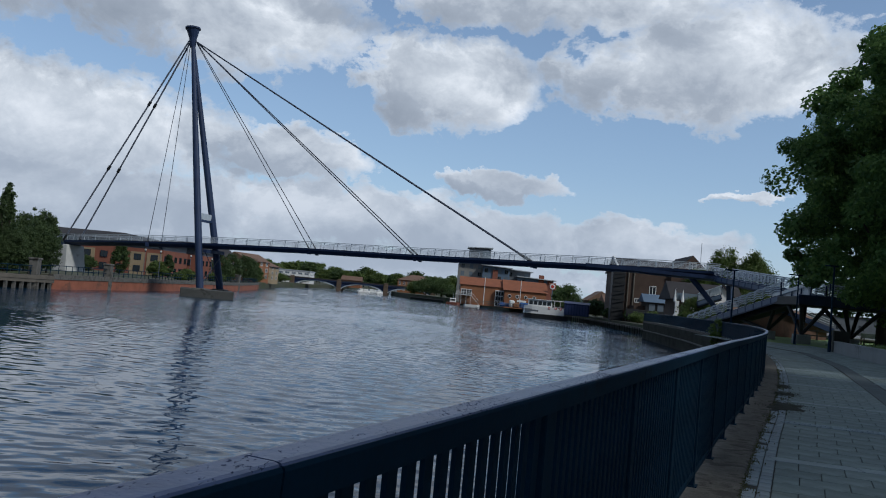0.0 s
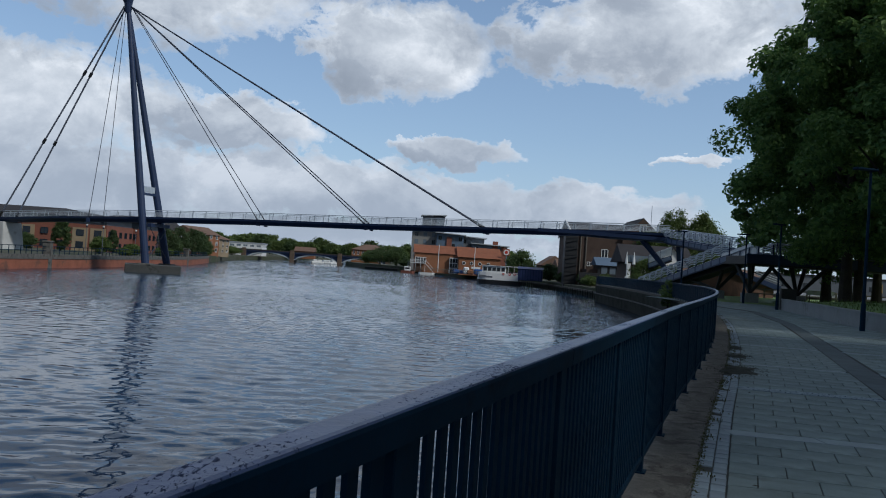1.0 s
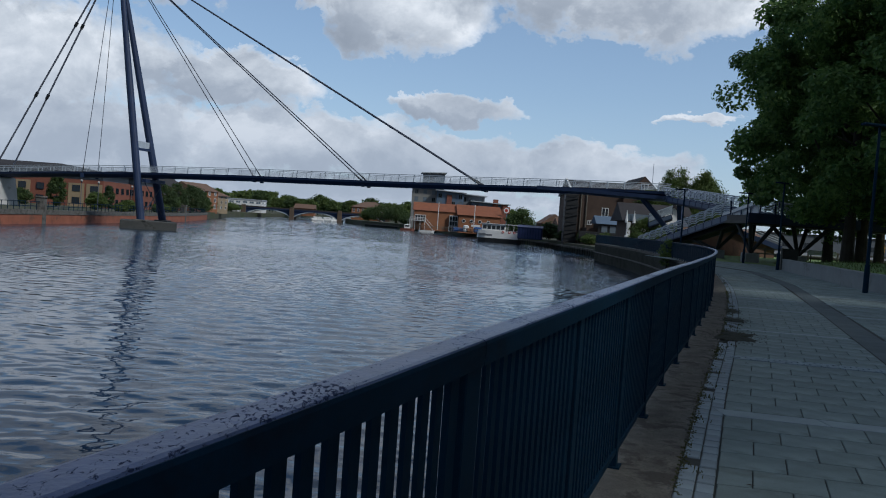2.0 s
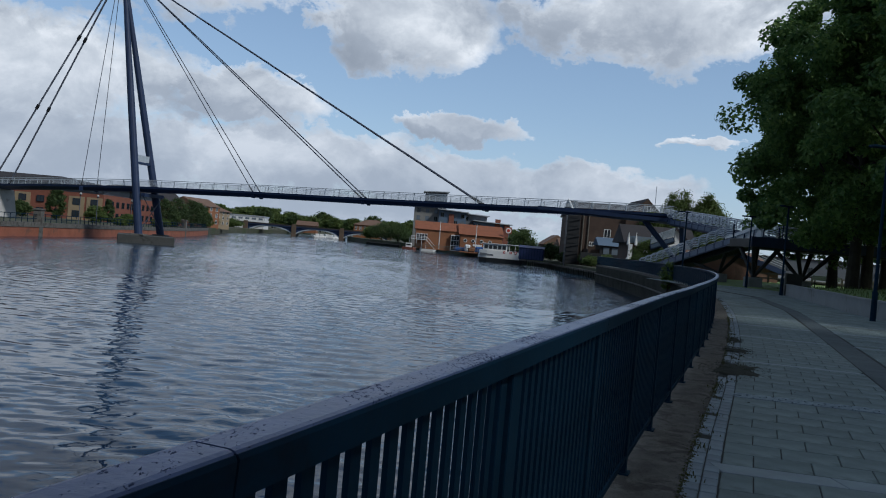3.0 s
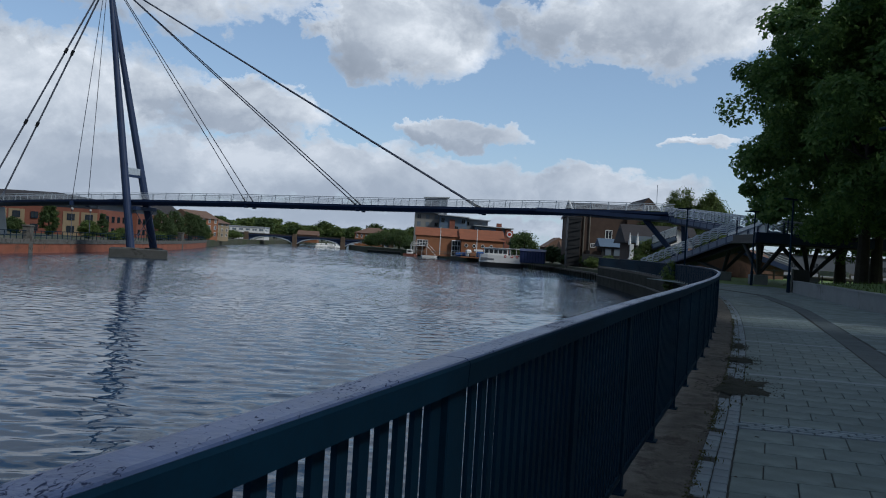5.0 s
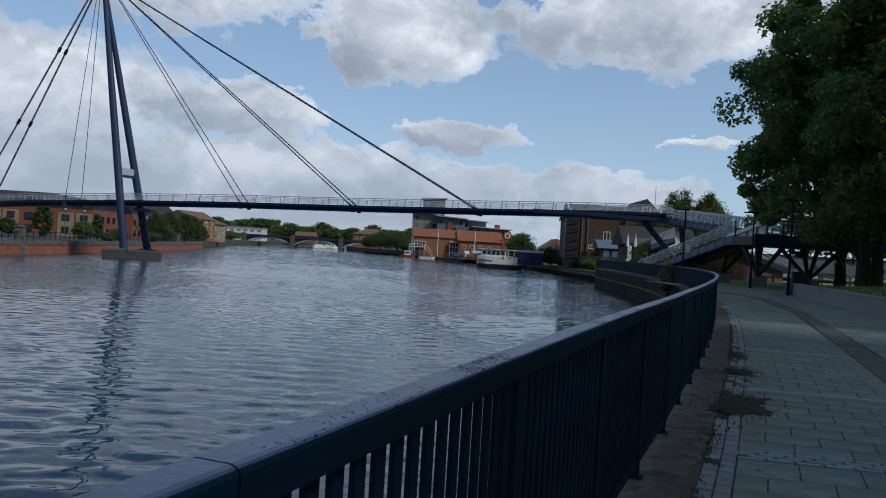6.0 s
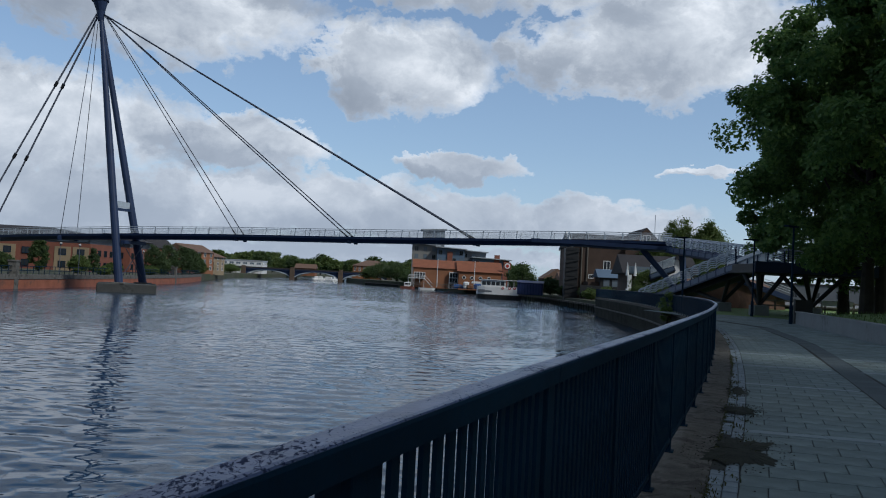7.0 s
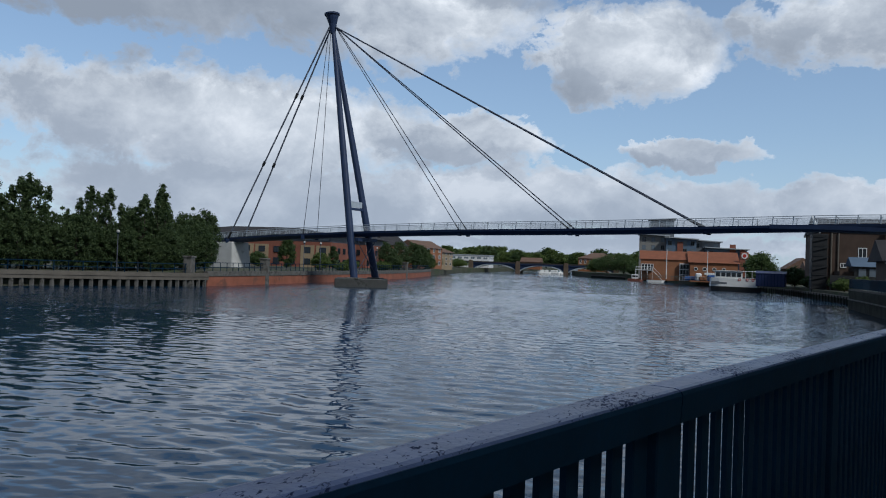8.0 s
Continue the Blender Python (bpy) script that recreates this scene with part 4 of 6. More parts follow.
# ---- footbridge ----
MAST = Vector((-37.0, 119.0, 0))
U, N = Vector((0.957, -0.29, 0)), Vector((0.29, 0.957, 0))
DECK = [(-34, 2.9), (-29.6, 3.35), (-15.8, 4.2), (0, 4.88), (15.5, 5.33), (32.3, 5.62), (49.3, 6.02), (60, 6.32), (66, 6.45), (73.5, 6.5)]


def deck_z(s):
    return float(np.interp(s, [d[0] for d in DECK], [d[1] for d in DECK]))


def on_deck(s, n, z):
    return MAST + U * s + N * n + Vector((0, 0, z))


def build_bridge():
    b = empty("footbridge", (MAST.x, MAST.y, WATER))
    back = Matrix.Translation((-MAST.x, -MAST.y, -WATER))
    tagged(b, "navy blue cable-stayed footbridge with a leaning twin-leg mast", "bridge")

    def add(name, bm, material, label="", parent=None):
        bm.transform(back)
        return part(name, bm, material, parent or b, label)
    ss = np.linspace(-34, 73.5, 60)
    way = [on_deck(s, 0, deck_z(s)) for s in ss]
    add("deck_beam", sweep(way, [(-1.0, 0.0), (-1.7, 0.42), (-1.75, 0.72), (1.75, 0.72), (1.7, 0.42), (1.0, 0.0)]), STEEL_BLUE)
    tail = [on_deck(s, 0, deck_z(s) + 0.3 * max(0.0, 1 - (s - 57) / 9) - (0.35 * max(0.0, (s - 63) / 10.5))) for s in np.linspace(57, 73.5, 14)]
    add("haunch", sweep(tail, [(-1.2, -0.1), (-1.76, 0.05), (-1.76, 0.5), (1.76, 0.5), (1.76, 0.05), (1.2, -0.1)]), STEEL_BLUE)
    for off in (-1.65, 1.65):
        top = [on_deck(s, off * 0.97, deck_z(s) + 1.62) for s in ss]
        add("handrail", sweep(top, [(-0.05, 0), (-0.05, 0.08), (0.05, 0.08), (0.05, 0)]), RAIL_GREY)
        for k in range(5):
            h = 0.86 + k * 0.145
            add("wire", sweep([on_deck(s, off * 0.98, deck_z(s) + h) for s in ss], [(-0.018, 0), (0, 0.032), (0.018, 0)]), RAIL_GREY)
        for s in np.arange(-33.0, 73.0, 2.1):
            add("rail_post", beams((on_deck(s, off, deck_z(s) + 0.7), on_deck(s + 0.05, off * 0.95, deck_z(s) + 1.64), 0.09, 0.06)), RAIL_GREY)
    # mast
    head = on_deck(-7.5, 0, 37.0)
    for off in (-2.7, 2.7):
        foot = on_deck(0.45, off, -1.45)
        mid = foot.lerp(head, 0.5)
        bm = tubes((foot, mid, 0.56, 0.50), (mid, head, 0.50, 0.30), sides=14)
        leg = add("mast_leg", bm, STEEL_BLUE)
        add("leg_shoe", boxes((foot.x - 1.0, foot.y - 1.0, -1.46, foot.x + 1.0, foot.y + 1.0, -1.22), bevel=0.05), CONCRETE)
    for z in (9.0,):
        f = (z + 1.45) / 38.45
        p, q = on_deck(0.45, -2.7, -1.45).lerp(head, f), on_deck(0.45, 2.7, -1.45).lerp(head, f)
        add("cross_beam", beams((p, q, 0.5, 0.35)), STEEL_BLUE)
        add("cross_panel", beams((p + Vector((0, 0, 0.7)), q + Vector((0, 0, 0.7)), 0.1, 0.9)), RAIL_GREY)
    p, q = on_deck(0.4, -2.4, deck_z(0) - 0.5), on_deck(0.4, 2.4, deck_z(0) - 0.5)
    add("cross_beam", beams((p, q, 0.6, 0.5)), STEEL_BLUE)
    add("brace", tubes((on_deck(0.4, -2.4, 4.3), on_deck(0.5, 2.6, -0.8), 0.06), (on_deck(0.4, 2.4, 4.3), on_deck(0.5, -2.6, -0.8), 0.06), sides=6), CABLE)
    bm = tubes((head + Vector((0, 0, -0.6)), head + Vector((-0.1, 0, 0.9)), 0.42, 0.62), (head + Vector((-0.1, 0, 0.9)), head + Vector((-0.25, 0, 2.3)), 0.62, 1.05),
               (head + Vector((-0.25, 0, 2.3)), head + Vector((-0.27, 0, 2.55)), 1.2, 1.2), sides=12)
    add("mast_head", bm, STEEL_BLUE, "flared cap of the mast")
    # platform in the river
    c = on_deck(0.4, 0, 0)
    m = Matrix.Translation(c) @ Matrix.Rotation(radians(18.4), 4, "Z")
    add("pier_base", boxes((-4.3, -3.3, -5.0, 3.4, 3.3, -1.4), m=m, bevel=0.08), PIER, "dark concrete pier standing in the water")
    # cables
    for s, r, spread in ((-26.6, 0.125, 1.7), (-10.5, 0.045, 1.7), (17.1, 0.06, 1.2), (33.3, 0.075, 1.2), (49.9, 0.10, 1.0)):
        for off in (-spread, spread):
            a, e = head + Vector((-0.5 if s < 0 else 0.5, 0.0, 0.35)) + N * (off * 0.12), on_deck(s, off, deck_z(s) + 0.5)
            cab = add("stay_cable", tubes((a, e, r), sides=8), CABLE_SLEEVE if s < -20 else CABLE)
            add("socket", tubes((e, e.lerp(a, 0.035), r * 1.7, r * 1.3), sides=8), BLACK, "", cab)
            if s < -20:
                for f in (0.30, 0.62):
                    add("coupler", tubes((a.lerp(e, f), a.lerp(e, f + 0.02), r * 1.8), sides=8), BLACK, "", cab)
            add("anchor_plate", boxes((e.x - 0.25, e.y - 0.25, e.z - 0.65, e.x + 0.25, e.y + 0.25, e.z), bevel=0.04), STEEL_BLUE)
    # far abutment
    a = on_deck(-27.4, 0, 0)
    bm = bmesh.new()
    v = [bm.verts.new(m2) for m2 in [Matrix.Translation(a) @ Matrix.Rotation(math.atan2(U.y, U.x), 4, "Z") @ Vector(q) for q in
         ((-2.7, -2.2, -0.9), (2.5, -2.2, -0.9), (2.5, 2.2, -0.9), (-2.7, 2.2, -0.9), (-1.9, -1.9, 3.5), (2.0, -1.9, 3.6), (2.0, 1.9, 3.6), (-1.9, 1.9, 3.5))]]
    for f in ((0, 1, 5, 4), (1, 2, 6, 5), (2, 3, 7, 6), (3, 0, 4, 7), (4, 5, 6, 7), (3, 2, 1, 0)):
        bm.faces.new([v[i] for i in f])
    bmesh.ops.bevel(bm, geom=list(bm.edges), offset=0.12, segments=1, affect="EDGES")
    add("abutment", bm, CONCRETE_PALE, "pale tapered concrete abutment")
    # legs at the near end
    e = on_deck(70, 0, deck_z(70) - 0.2)
    add("support_leg", tubes((e + Vector((0, -0.6, 0)), (35.2, 96.0, 0.0), 0.36, 0.30), sides=12), STEEL_BLUE)
    add("support_leg", beams(((34.2, 96.4, 6.0), (34.6, 96.0, -0.1), 0.55, 0.55)), STEEL_BLUE)


build_bridge()


def flight(name, label, a, b, width, curl):
    """A stepped ramp from a to b (its walking surface), with wavy slatted sides."""
    t = empty(name, a)
    tagged(t, label, "ramp")
    back = Matrix.Translation(-Vector(a))
    a, b = Vector(a), Vector(b)
    d = b - a
    flat = Vector((d.x, d.y, 0)).normalized()
    r = Vector((flat.y, -flat.x, 0))
    length = Vector((d.x, d.y)).length

    def add(nm, bm, material, lab=""):
        bm.transform(back)
        return part(nm, bm, material, t, lab)
    add("deck", beams((a - Vector((0, 0, 0.16)), b - Vector((0, 0, 0.16)), width, 0.22)), STEEL_BLUE)
    add("soffit_beam", beams((a - Vector((0, 0, 0.5)), b - Vector((0, 0, 0.5)), width * 0.45, 0.5)), BLACK)
    for sgn in (-1, 1):
        o = r * (sgn * width / 2)
        add("stringer", beams((a + o - Vector((0, 0, 0.2)), b + o - Vector((0, 0, 0.2)), 0.12, 0.62)), STEEL_BLUE)
        n = max(2, int(length / 1.7))
        for i in range(n):
            p, q = a + o + d * ((i + 0.08) / n), a + o + d * ((i + 0.92) / n)
            add("panel", beams((p - Vector((0, 0, 0.18)), q - Vector((0, 0, 0.18)), 0.16, 0.44)), PANEL_BLUE)
        for k in range(6):
            pts = []
            for i in range(n * 4 + 1):
                f = i / (n * 4)
                w = abs(math.sin(f * n * math.pi))
                pts.append(a + o + d * f + r * sgn * (0.10 + 0.16 * w * math.sin(k / 5 * math.pi)) + Vector((0, 0, 0.25 + k * 0.16 + curl * w * 0.16)))
            add("slat", sweep(pts, [(-0.03, 0), (-0.03, 0.075), (0.03, 0.075), (0.03, 0)]), RAIL_GREY)
        add("handrail", tubes((a + o + Vector((0, 0, 1.22)), b + o + Vector((0, 0, 1.22)), 0.05), sides=6), RAIL_GREY)
        for i in range(n + 1):
            p = a + o + d * (i / n)
            add("post", beams((p, p + r * sgn * 0.06 + Vector((0, 0, 1.22)), 0.07, 0.09)), STEEL_BLUE)
    return t


flight("lower_ramp", "stepped blue steel ramp with wavy slatted sides rising from the path", (28.7, 90.0, 0.25), (29.7, 67.5, 3.95), 2.6, 1.0)
flight("upper_ramp", "upper blue steel ramp with wavy slatted sides beside the bridge", (33.6, 97.5, 6.6), (34.4, 69.0, 4.05), 2.6, 0.6)


flight("back_stair", "blue steel stair with slatted sides turning down behind the bridge leg", (36.0, 104.0, 4.6), (33.2, 105.0, 3.3), 1.8, 0.3)


def build_sheet():
    """A white sheet, painting sunlit slats, on the far side of the lower ramp where it meets the landing."""
    a, b = Vector((28.7, 90.0, 0.25)), Vector((29.7, 67.5, 3.95))
    d = b - a
    r = Vector((d.y, -d.x, 0)).normalized() * -1.45
    ob = part("ramp_screen", beams((a + d * 0.66 + r + Vector((0, 0, 0.95)), a + d * 0.97 + r + Vector((0, 0, 0.95)), 0.04, 1.25)), WHITE)
    tagged(ob, "white sheet painted as sunlit slats on the side of the ramp", "screen")


build_sheet()


def build_landing():
    t = empty("ramp_landing", (31.5, 66.0, 0))
    tagged(t, "steel landing on splayed struts joining the ramps", "landing")
    back = Matrix.Translation((-31.5, -66.0, 0))

    def add(name, bm, material, label=""):
        bm.transform(back)
        return part(name, bm, material, t, label)
    add("deck", boxes((28.3, 63.6, 3.2, 42.0, 68.8, 3.95), bevel=0.05), BLACK)
    add("fascia", boxes((28.2, 63.45, 3.3, 42.0, 63.6, 4.1), bevel=0.02), STEEL_BLUE)
    for k in range(6):
        add("slat", beams(((30.6, 63.5, 4.2 + k * 0.16), (42.0, 63.5, 4.2 + k * 0.16), 0.06, 0.075)), RAIL_GREY)
    for x in np.arange(30.7, 42.1, 1.7):
        add("post", beams(((x, 63.5, 4.1), (x, 63.45, 5.25), 0.07, 0.09)), STEEL_BLUE)
    for bx, by, tops in ((29.2, 64.8, ((28.7, 66.6, 3.3), (28.7, 64.0, 3.3), (30.9, 64.2, 3.3), (30.6, 67.5, 3.3))),
                         (29.7, 73.0, ((29.0, 77.5, 1.6), (29.2, 70.5, 2.9), (30.4, 69.8, 3.0))),
                         (33.9, 66.0, ((32.4, 64.2, 3.3), (32.4, 68.0, 3.3), (35.5, 64.2, 3.3), (35.6, 68.0, 3.3)))):
        add("footing", boxes((bx - 0.6, by - 0.5, -0.1, bx + 0.6, by + 0.5, 0.8), bevel=0.05), WALL_PALE, "pale concrete footing block")
        for q in tops:
            add("strut", tubes(((bx, by, 0.8), q, 0.14, 0.19), sides=10), BLACK)


build_landing()


def build_ramp_wall():
    """A brick flank wall with a sloping steel stringer behind the struts."""
    t = empty("ramp_wall", (33.0, 86.0, 0.0))
    tagged(t, "brown brick flank wall under a sloping dark blue stringer", "wall")
    bm = bmesh.new()
    v = [bm.verts.new(p) for p in ((-1.5, 0, -0.2), (8.6, 0, -0.2), (8.6, 0, 1.3), (3.4, 0, 2.85), (-1.5, 0, 2.3))]
    bm.faces.new(v)
    r = bmesh.ops.extrude_face_region(bm, geom=list(bm.faces))
    bmesh.ops.translate(bm, verts=[e for e in r["geom"] if isinstance(e, bmesh.types.BMVert)], vec=(0, 0.5, 0))
    bmesh.ops.recalc_face_normals(bm, faces=bm.faces)
    part("wall", bm, WALL_BROWN, t)
    part("stringer", beams(((3.0, -0.2, 3.15), (9.2, -0.2, 1.25), 0.3, 0.55)), STEEL_BLUE, t, "dark blue steel stringer")
    for k in range(3):
        part("rail", beams(((3.0, -0.2, 3.75 + k * 0.25), (9.2, -0.2, 1.85 + k * 0.25), 0.05, 0.05)), RAIL_GREY, t)


build_ramp_wall()


# ---- houses ----
def window(parent, x, y, z, w, h, m, frame_mat=WHITE, glass=GLASS):
    """A window on a wall that faces -y of m."""
    fr = part("window", boxes((x - w / 2, y - 0.06, z, x + w / 2, y + 0.02, z + 0.09), (x - w / 2, y - 0.06, z + h - 0.09, x + w / 2, y + 0.02, z + h),
              (x - w / 2, y - 0.06, z, x - w / 2 + 0.09, y + 0.02, z + h), (x + w / 2 - 0.09, y - 0.06, z, x + w / 2, y + 0.02, z + h), (x - 0.04, y - 0.05, z, x + 0.04, y + 0.02, z + h), m=m), frame_mat, parent)
    part("pane", boxes((x - w / 2 + 0.05, y - 0.03, z + 0.05, x + w / 2 - 0.05, y, z + h - 0.05), m=m), glass, fr)
    return fr


def gable_bm(x0, y0, z0, x1, y1, eave, ridge, along="x", over=0.4):
    """A pitched roof as a solid."""
    bm = bmesh.new()
    if along == "x":
        ym = (y0 + y1) / 2
        pts = [(x0 - over, y0 - over, eave), (x1 + over, y0 - over, eave), (x1 + over, y1 + over, eave), (x0 - over, y1 + over, eave), (x0 - over, ym, ridge), (x1 + over, ym, ridge)]
        faces = [(0, 1, 5, 4), (2, 3, 4, 5), (0, 4, 3), (1, 2, 5), (3, 2, 1, 0)]
    else:
        xm = (x0 + x1) / 2
        pts = [(x0 - over, y0 - over, eave), (x1 + over, y0 - over, eave), (x1 + over, y1 + over, eave), (x0 - over, y1 + over, eave), (xm, y0 - over, ridge), (xm, y1 + over, ridge)]
        faces = [(0, 4, 5, 3), (1, 2, 5, 4), (0, 1, 4), (2, 3, 5), (3, 2, 1, 0)]
    v = [bm.verts.new(p) for p in pts]
    for f in faces:
        bm.faces.new([v[i] for i in f])
    return bm


def hip_bm(x0, y0, x1, y1, eave, ridge, over=0.6, inset=0.35):
    bm = bmesh.new()
    ym, w = (y0 + y1) / 2, (x1 - x0) * inset
    pts = [(x0 - over, y0 - over, eave), (x1 + over, y0 - over, eave), (x1 + over, y1 + over, eave), (x0 - over, y1 + over, eave), (x0 + w, ym, ridge), (x1 - w, ym, ridge)]
    v = [bm.verts.new(p) for p in pts]
    for f in [(0, 1, 5, 4), (2, 3, 4, 5), (3, 0, 4), (1, 2, 5), (3, 2, 1, 0)]:
        bm.faces.new([v[i] for i in f])
    return bm


def shifted(bm, at):
    bm.transform(Matrix.Translation(at))
    return bm


def house(name, label, at, turn, w, d, h, wall, roof, ridge, cols, rows, win=(1.3, 1.3), first=0.9, storey=2.9, along="x", kind_roof="gable", frame_mat=WHITE, glass=GLASS):
    """A building whose front faces -y before it is turned; its front left corner at the base."""
    t = empty(name, at, turn)
    tagged(t, label, "building")
    part("wall", boxes((0, 0, -0.6, w, d, h)), wall, t)
    if kind_roof == "hip":
        part("roof", hip_bm(0, 0, w, d, h, ridge), roof, t)
    elif kind_roof == "flat":
        part("roof", boxes((-0.3, -0.3, h, w + 0.3, d + 0.3, ridge)), roof, t)
    else:
        part("roof", gable_bm(0, 0, 0, w, d, h, ridge, along), roof, t)
    ident = Matrix.Identity(4)
    for r in range(rows):
        for c in range(cols):
            window(t, w * (c + 0.5) / cols, 0, first + r * storey, win[0], win[1], ident, frame_mat, glass)
    flank = Matrix.Translation((w, 0, 0)) @ Matrix.Rotation(math.pi / 2, 4, "Z")
    n = int(d / 3.2) if cols > 1 else 0
    for r in range(rows):
        for c in range(n):
            window(t, d * (c + 0.5) / n, 0, first + r * storey, win[0], win[1], flank, frame_mat, glass)
    return t


def build_left_bank():
    # quay wall of the far bank with its timber walkway, brick part and railing
    way = spline(LEFT_BANK[1:9], 3.0)
    brick = [p for p in way if p.y > 94]
    pile = [p for p in way if p.y <= 96]
    wall = part("quay_wall", sweep(brick, [(0, -5), (0, -1.35), (-0.6, -1.35), (-0.6, -5)]), RED_WALL)
    tagged(wall, "red brick quay wall of the far bank", "quay wall", kind="structure")
    part("coping", sweep(brick, [(0.08, -1.35), (0.08, -0.72), (-0.7, -0.72), (-0.7, -1.35)]), CONCRETE, wall, "weathered concrete coping")
    # the dark wall behind the piles paints the shade under the walkway
    dock = part("quay_wall", sweep(pile, [(-0.6, -5), (-0.6, -1.8), (-0.9, -1.8), (-0.9, -5)]), QUAY)
    tagged(dock, "weathered timber walkway on piles along the far bank", "quay wall", kind="structure")
    part("deck_edge", sweep(pile, [(0.3, -1.8), (0.3, -0.95), (-0.95, -0.95), (-0.95, -1.8)]), TIMBER, dock, "pale weathered timber deck edge")
    part("fascia_rail", sweep(pile, [(0.3, -1.4), (0.37, -1.4), (0.37, -1.28), (0.3, -1.28)]), TIMBER, dock)
    for a, b in zip(pile, pile[1:]):
        for f in (0.17, 0.5, 0.83):
            p = a.lerp(b, f)
            part("pile", boxes((p.x - 0.1, p.y - 0.12, -4, p.x + 0.28, p.y + 0.12, -1.8)), CONCRETE, dock)
    fence = empty("bank_railing", (-50, 93, -0.6))
    tagged(fence, "thin dark railing along the far bank", "railing")
    inv = Matrix.Translation((50, -93, 0.6))
    up = [Vector((p.x - 0.4, p.y, -0.72 if p.y > 94 else -0.95)) for p in way]
    for h in (0.45, 1.05):
        bm = sweep(up, [(-0.04, h), (-0.04, h + 0.08), (0.04, h + 0.08), (0.04, h)])
        bm.transform(inv)
        part("rail", bm, NAVY, fence)
    for p in spline([(q.x, q.y, q.z) for q in up], 1.5):
        bm = beams((p, p + Vector((0, 0, 1.1)), 0.07, 0.07))
        bm.transform(inv)
        part("post", bm, NAVY, fence)
    for y in (93.6, 110.5, 182):
        x = x_at(LEFT_BANK, y)
        ob = part("stone_pillar", boxes((x - 0.9, y - 0.5, -5, x + 0.15, y + 0.5, 1.0), (x - 1.0, y - 0.6, 0.9, x + 0.25, y + 0.6, 1.15), bevel=0.05), CONCRETE)
        tagged(ob, "squat stone pillar on the far quay wall", "pillar", "quay pillars")
    # red offices with a grey upper floor
    ident = Matrix.Identity(4)
    for x, y, w, turn in ((-102, 168, 40, 0), (-74, 188, 13, 0)):
        t = empty("office_building", (x, y, -0.8), turn)
        tagged(t, "red brick office building with buff bays and grey hipped roof", "building", "far bank offices")
        part("wall", boxes((0, 0, -0.5, w, 16, 5.7)), RED_BRICK, t)
        part("upper_wall", boxes((0.3, 0.3, 5.7, w - 0.3, 15.7, 7.2)), CLAD_GREY, t, "dark grey clad upper floor")
        part("roof", hip_bm(0, 0, w, 16, 7.2, 9.0, 0.9, 0.3), SLATE, t)
        n = max(2, int(w / 3.4))
        for c in range(n):
            cx = w * (c + 0.5) / n
            if c % 4 in (1, 2) and w > 20:
                part("bay", boxes((cx - 1.6, -0.12, -0.3, cx + 1.6, 0.05, 4.9)), BUFF, t, "buff brick bay")
            for r in range(2):
                window(t, cx, -0.14, 0.7 + r * 2.5, 1.5, 1.3, ident, NAVY)
            part("upper_window", boxes((cx - 1.1, 0.2, 6.0, cx + 1.1, 0.32, 6.9)), GLASS_PALE, t)
        flank = Matrix.Translation((w, 0, 0)) @ Matrix.Rotation(math.pi / 2, 4, "Z")
        for c in range(5):
            for r in range(2):
                window(t, 1.6 + 3.2 * c, -0.03, 0.7 + r * 2.5, 1.5, 1.3, flank, NAVY)
    house("apartment_house", "red brick apartment block with brown tiled gables", (-77, 226, -0.5), 0, 11, 14, 6.6, RED_BRICK, SLATE, 9.4, 4, 2, along="x", kind_roof="hip")
    house("apartment_house", "red brick apartment block with brown tiled gables", (-70.5, 214, -0.5), -10, 7, 12, 6.2, RED_BRICK, SLATE, 9.2, 2, 2, along="y")
    house("apartment_house", "orange and buff apartment block with brown tiled roof", (-71, 244, -0.5), -16, 9, 14, 6.2, ORANGE_BRICK, TILE_BROWN, 8.6, 3, 3, storey=2.0, along="y")
    house("apartment_house", "orange and buff apartment block by the river", (-67.5, 262, -0.5), -12, 7.0, 10, 5.2, BUFF, TILE_BROWN, 7.0, 3, 3, storey=1.7, win=(1.2, 1.0), kind_roof="hip")


build_left_bank()


def bush(name, label, at, rx, rz, clumps, leaves, leaf, material, seed, category="bush", group="", c=(0.5, 1.1), trunk=True):
    rnd = random.Random(seed)
    t = empty(name, at)
    tagged(t, label, category, group)
    if trunk:
        part("trunk", trunk_bm(rnd, rz * 1.5, max(0.08, rx * 0.05), 5, rx * 0.6), BARK, t)
    part("crown", crown_mesh("crown", rnd, clumps, leaves, leaf, material, oval(0, rz * 1.02, rx, rz, c[0] * rx * 0.3, c[1] * rx * 0.3), True), material, t)
    return t


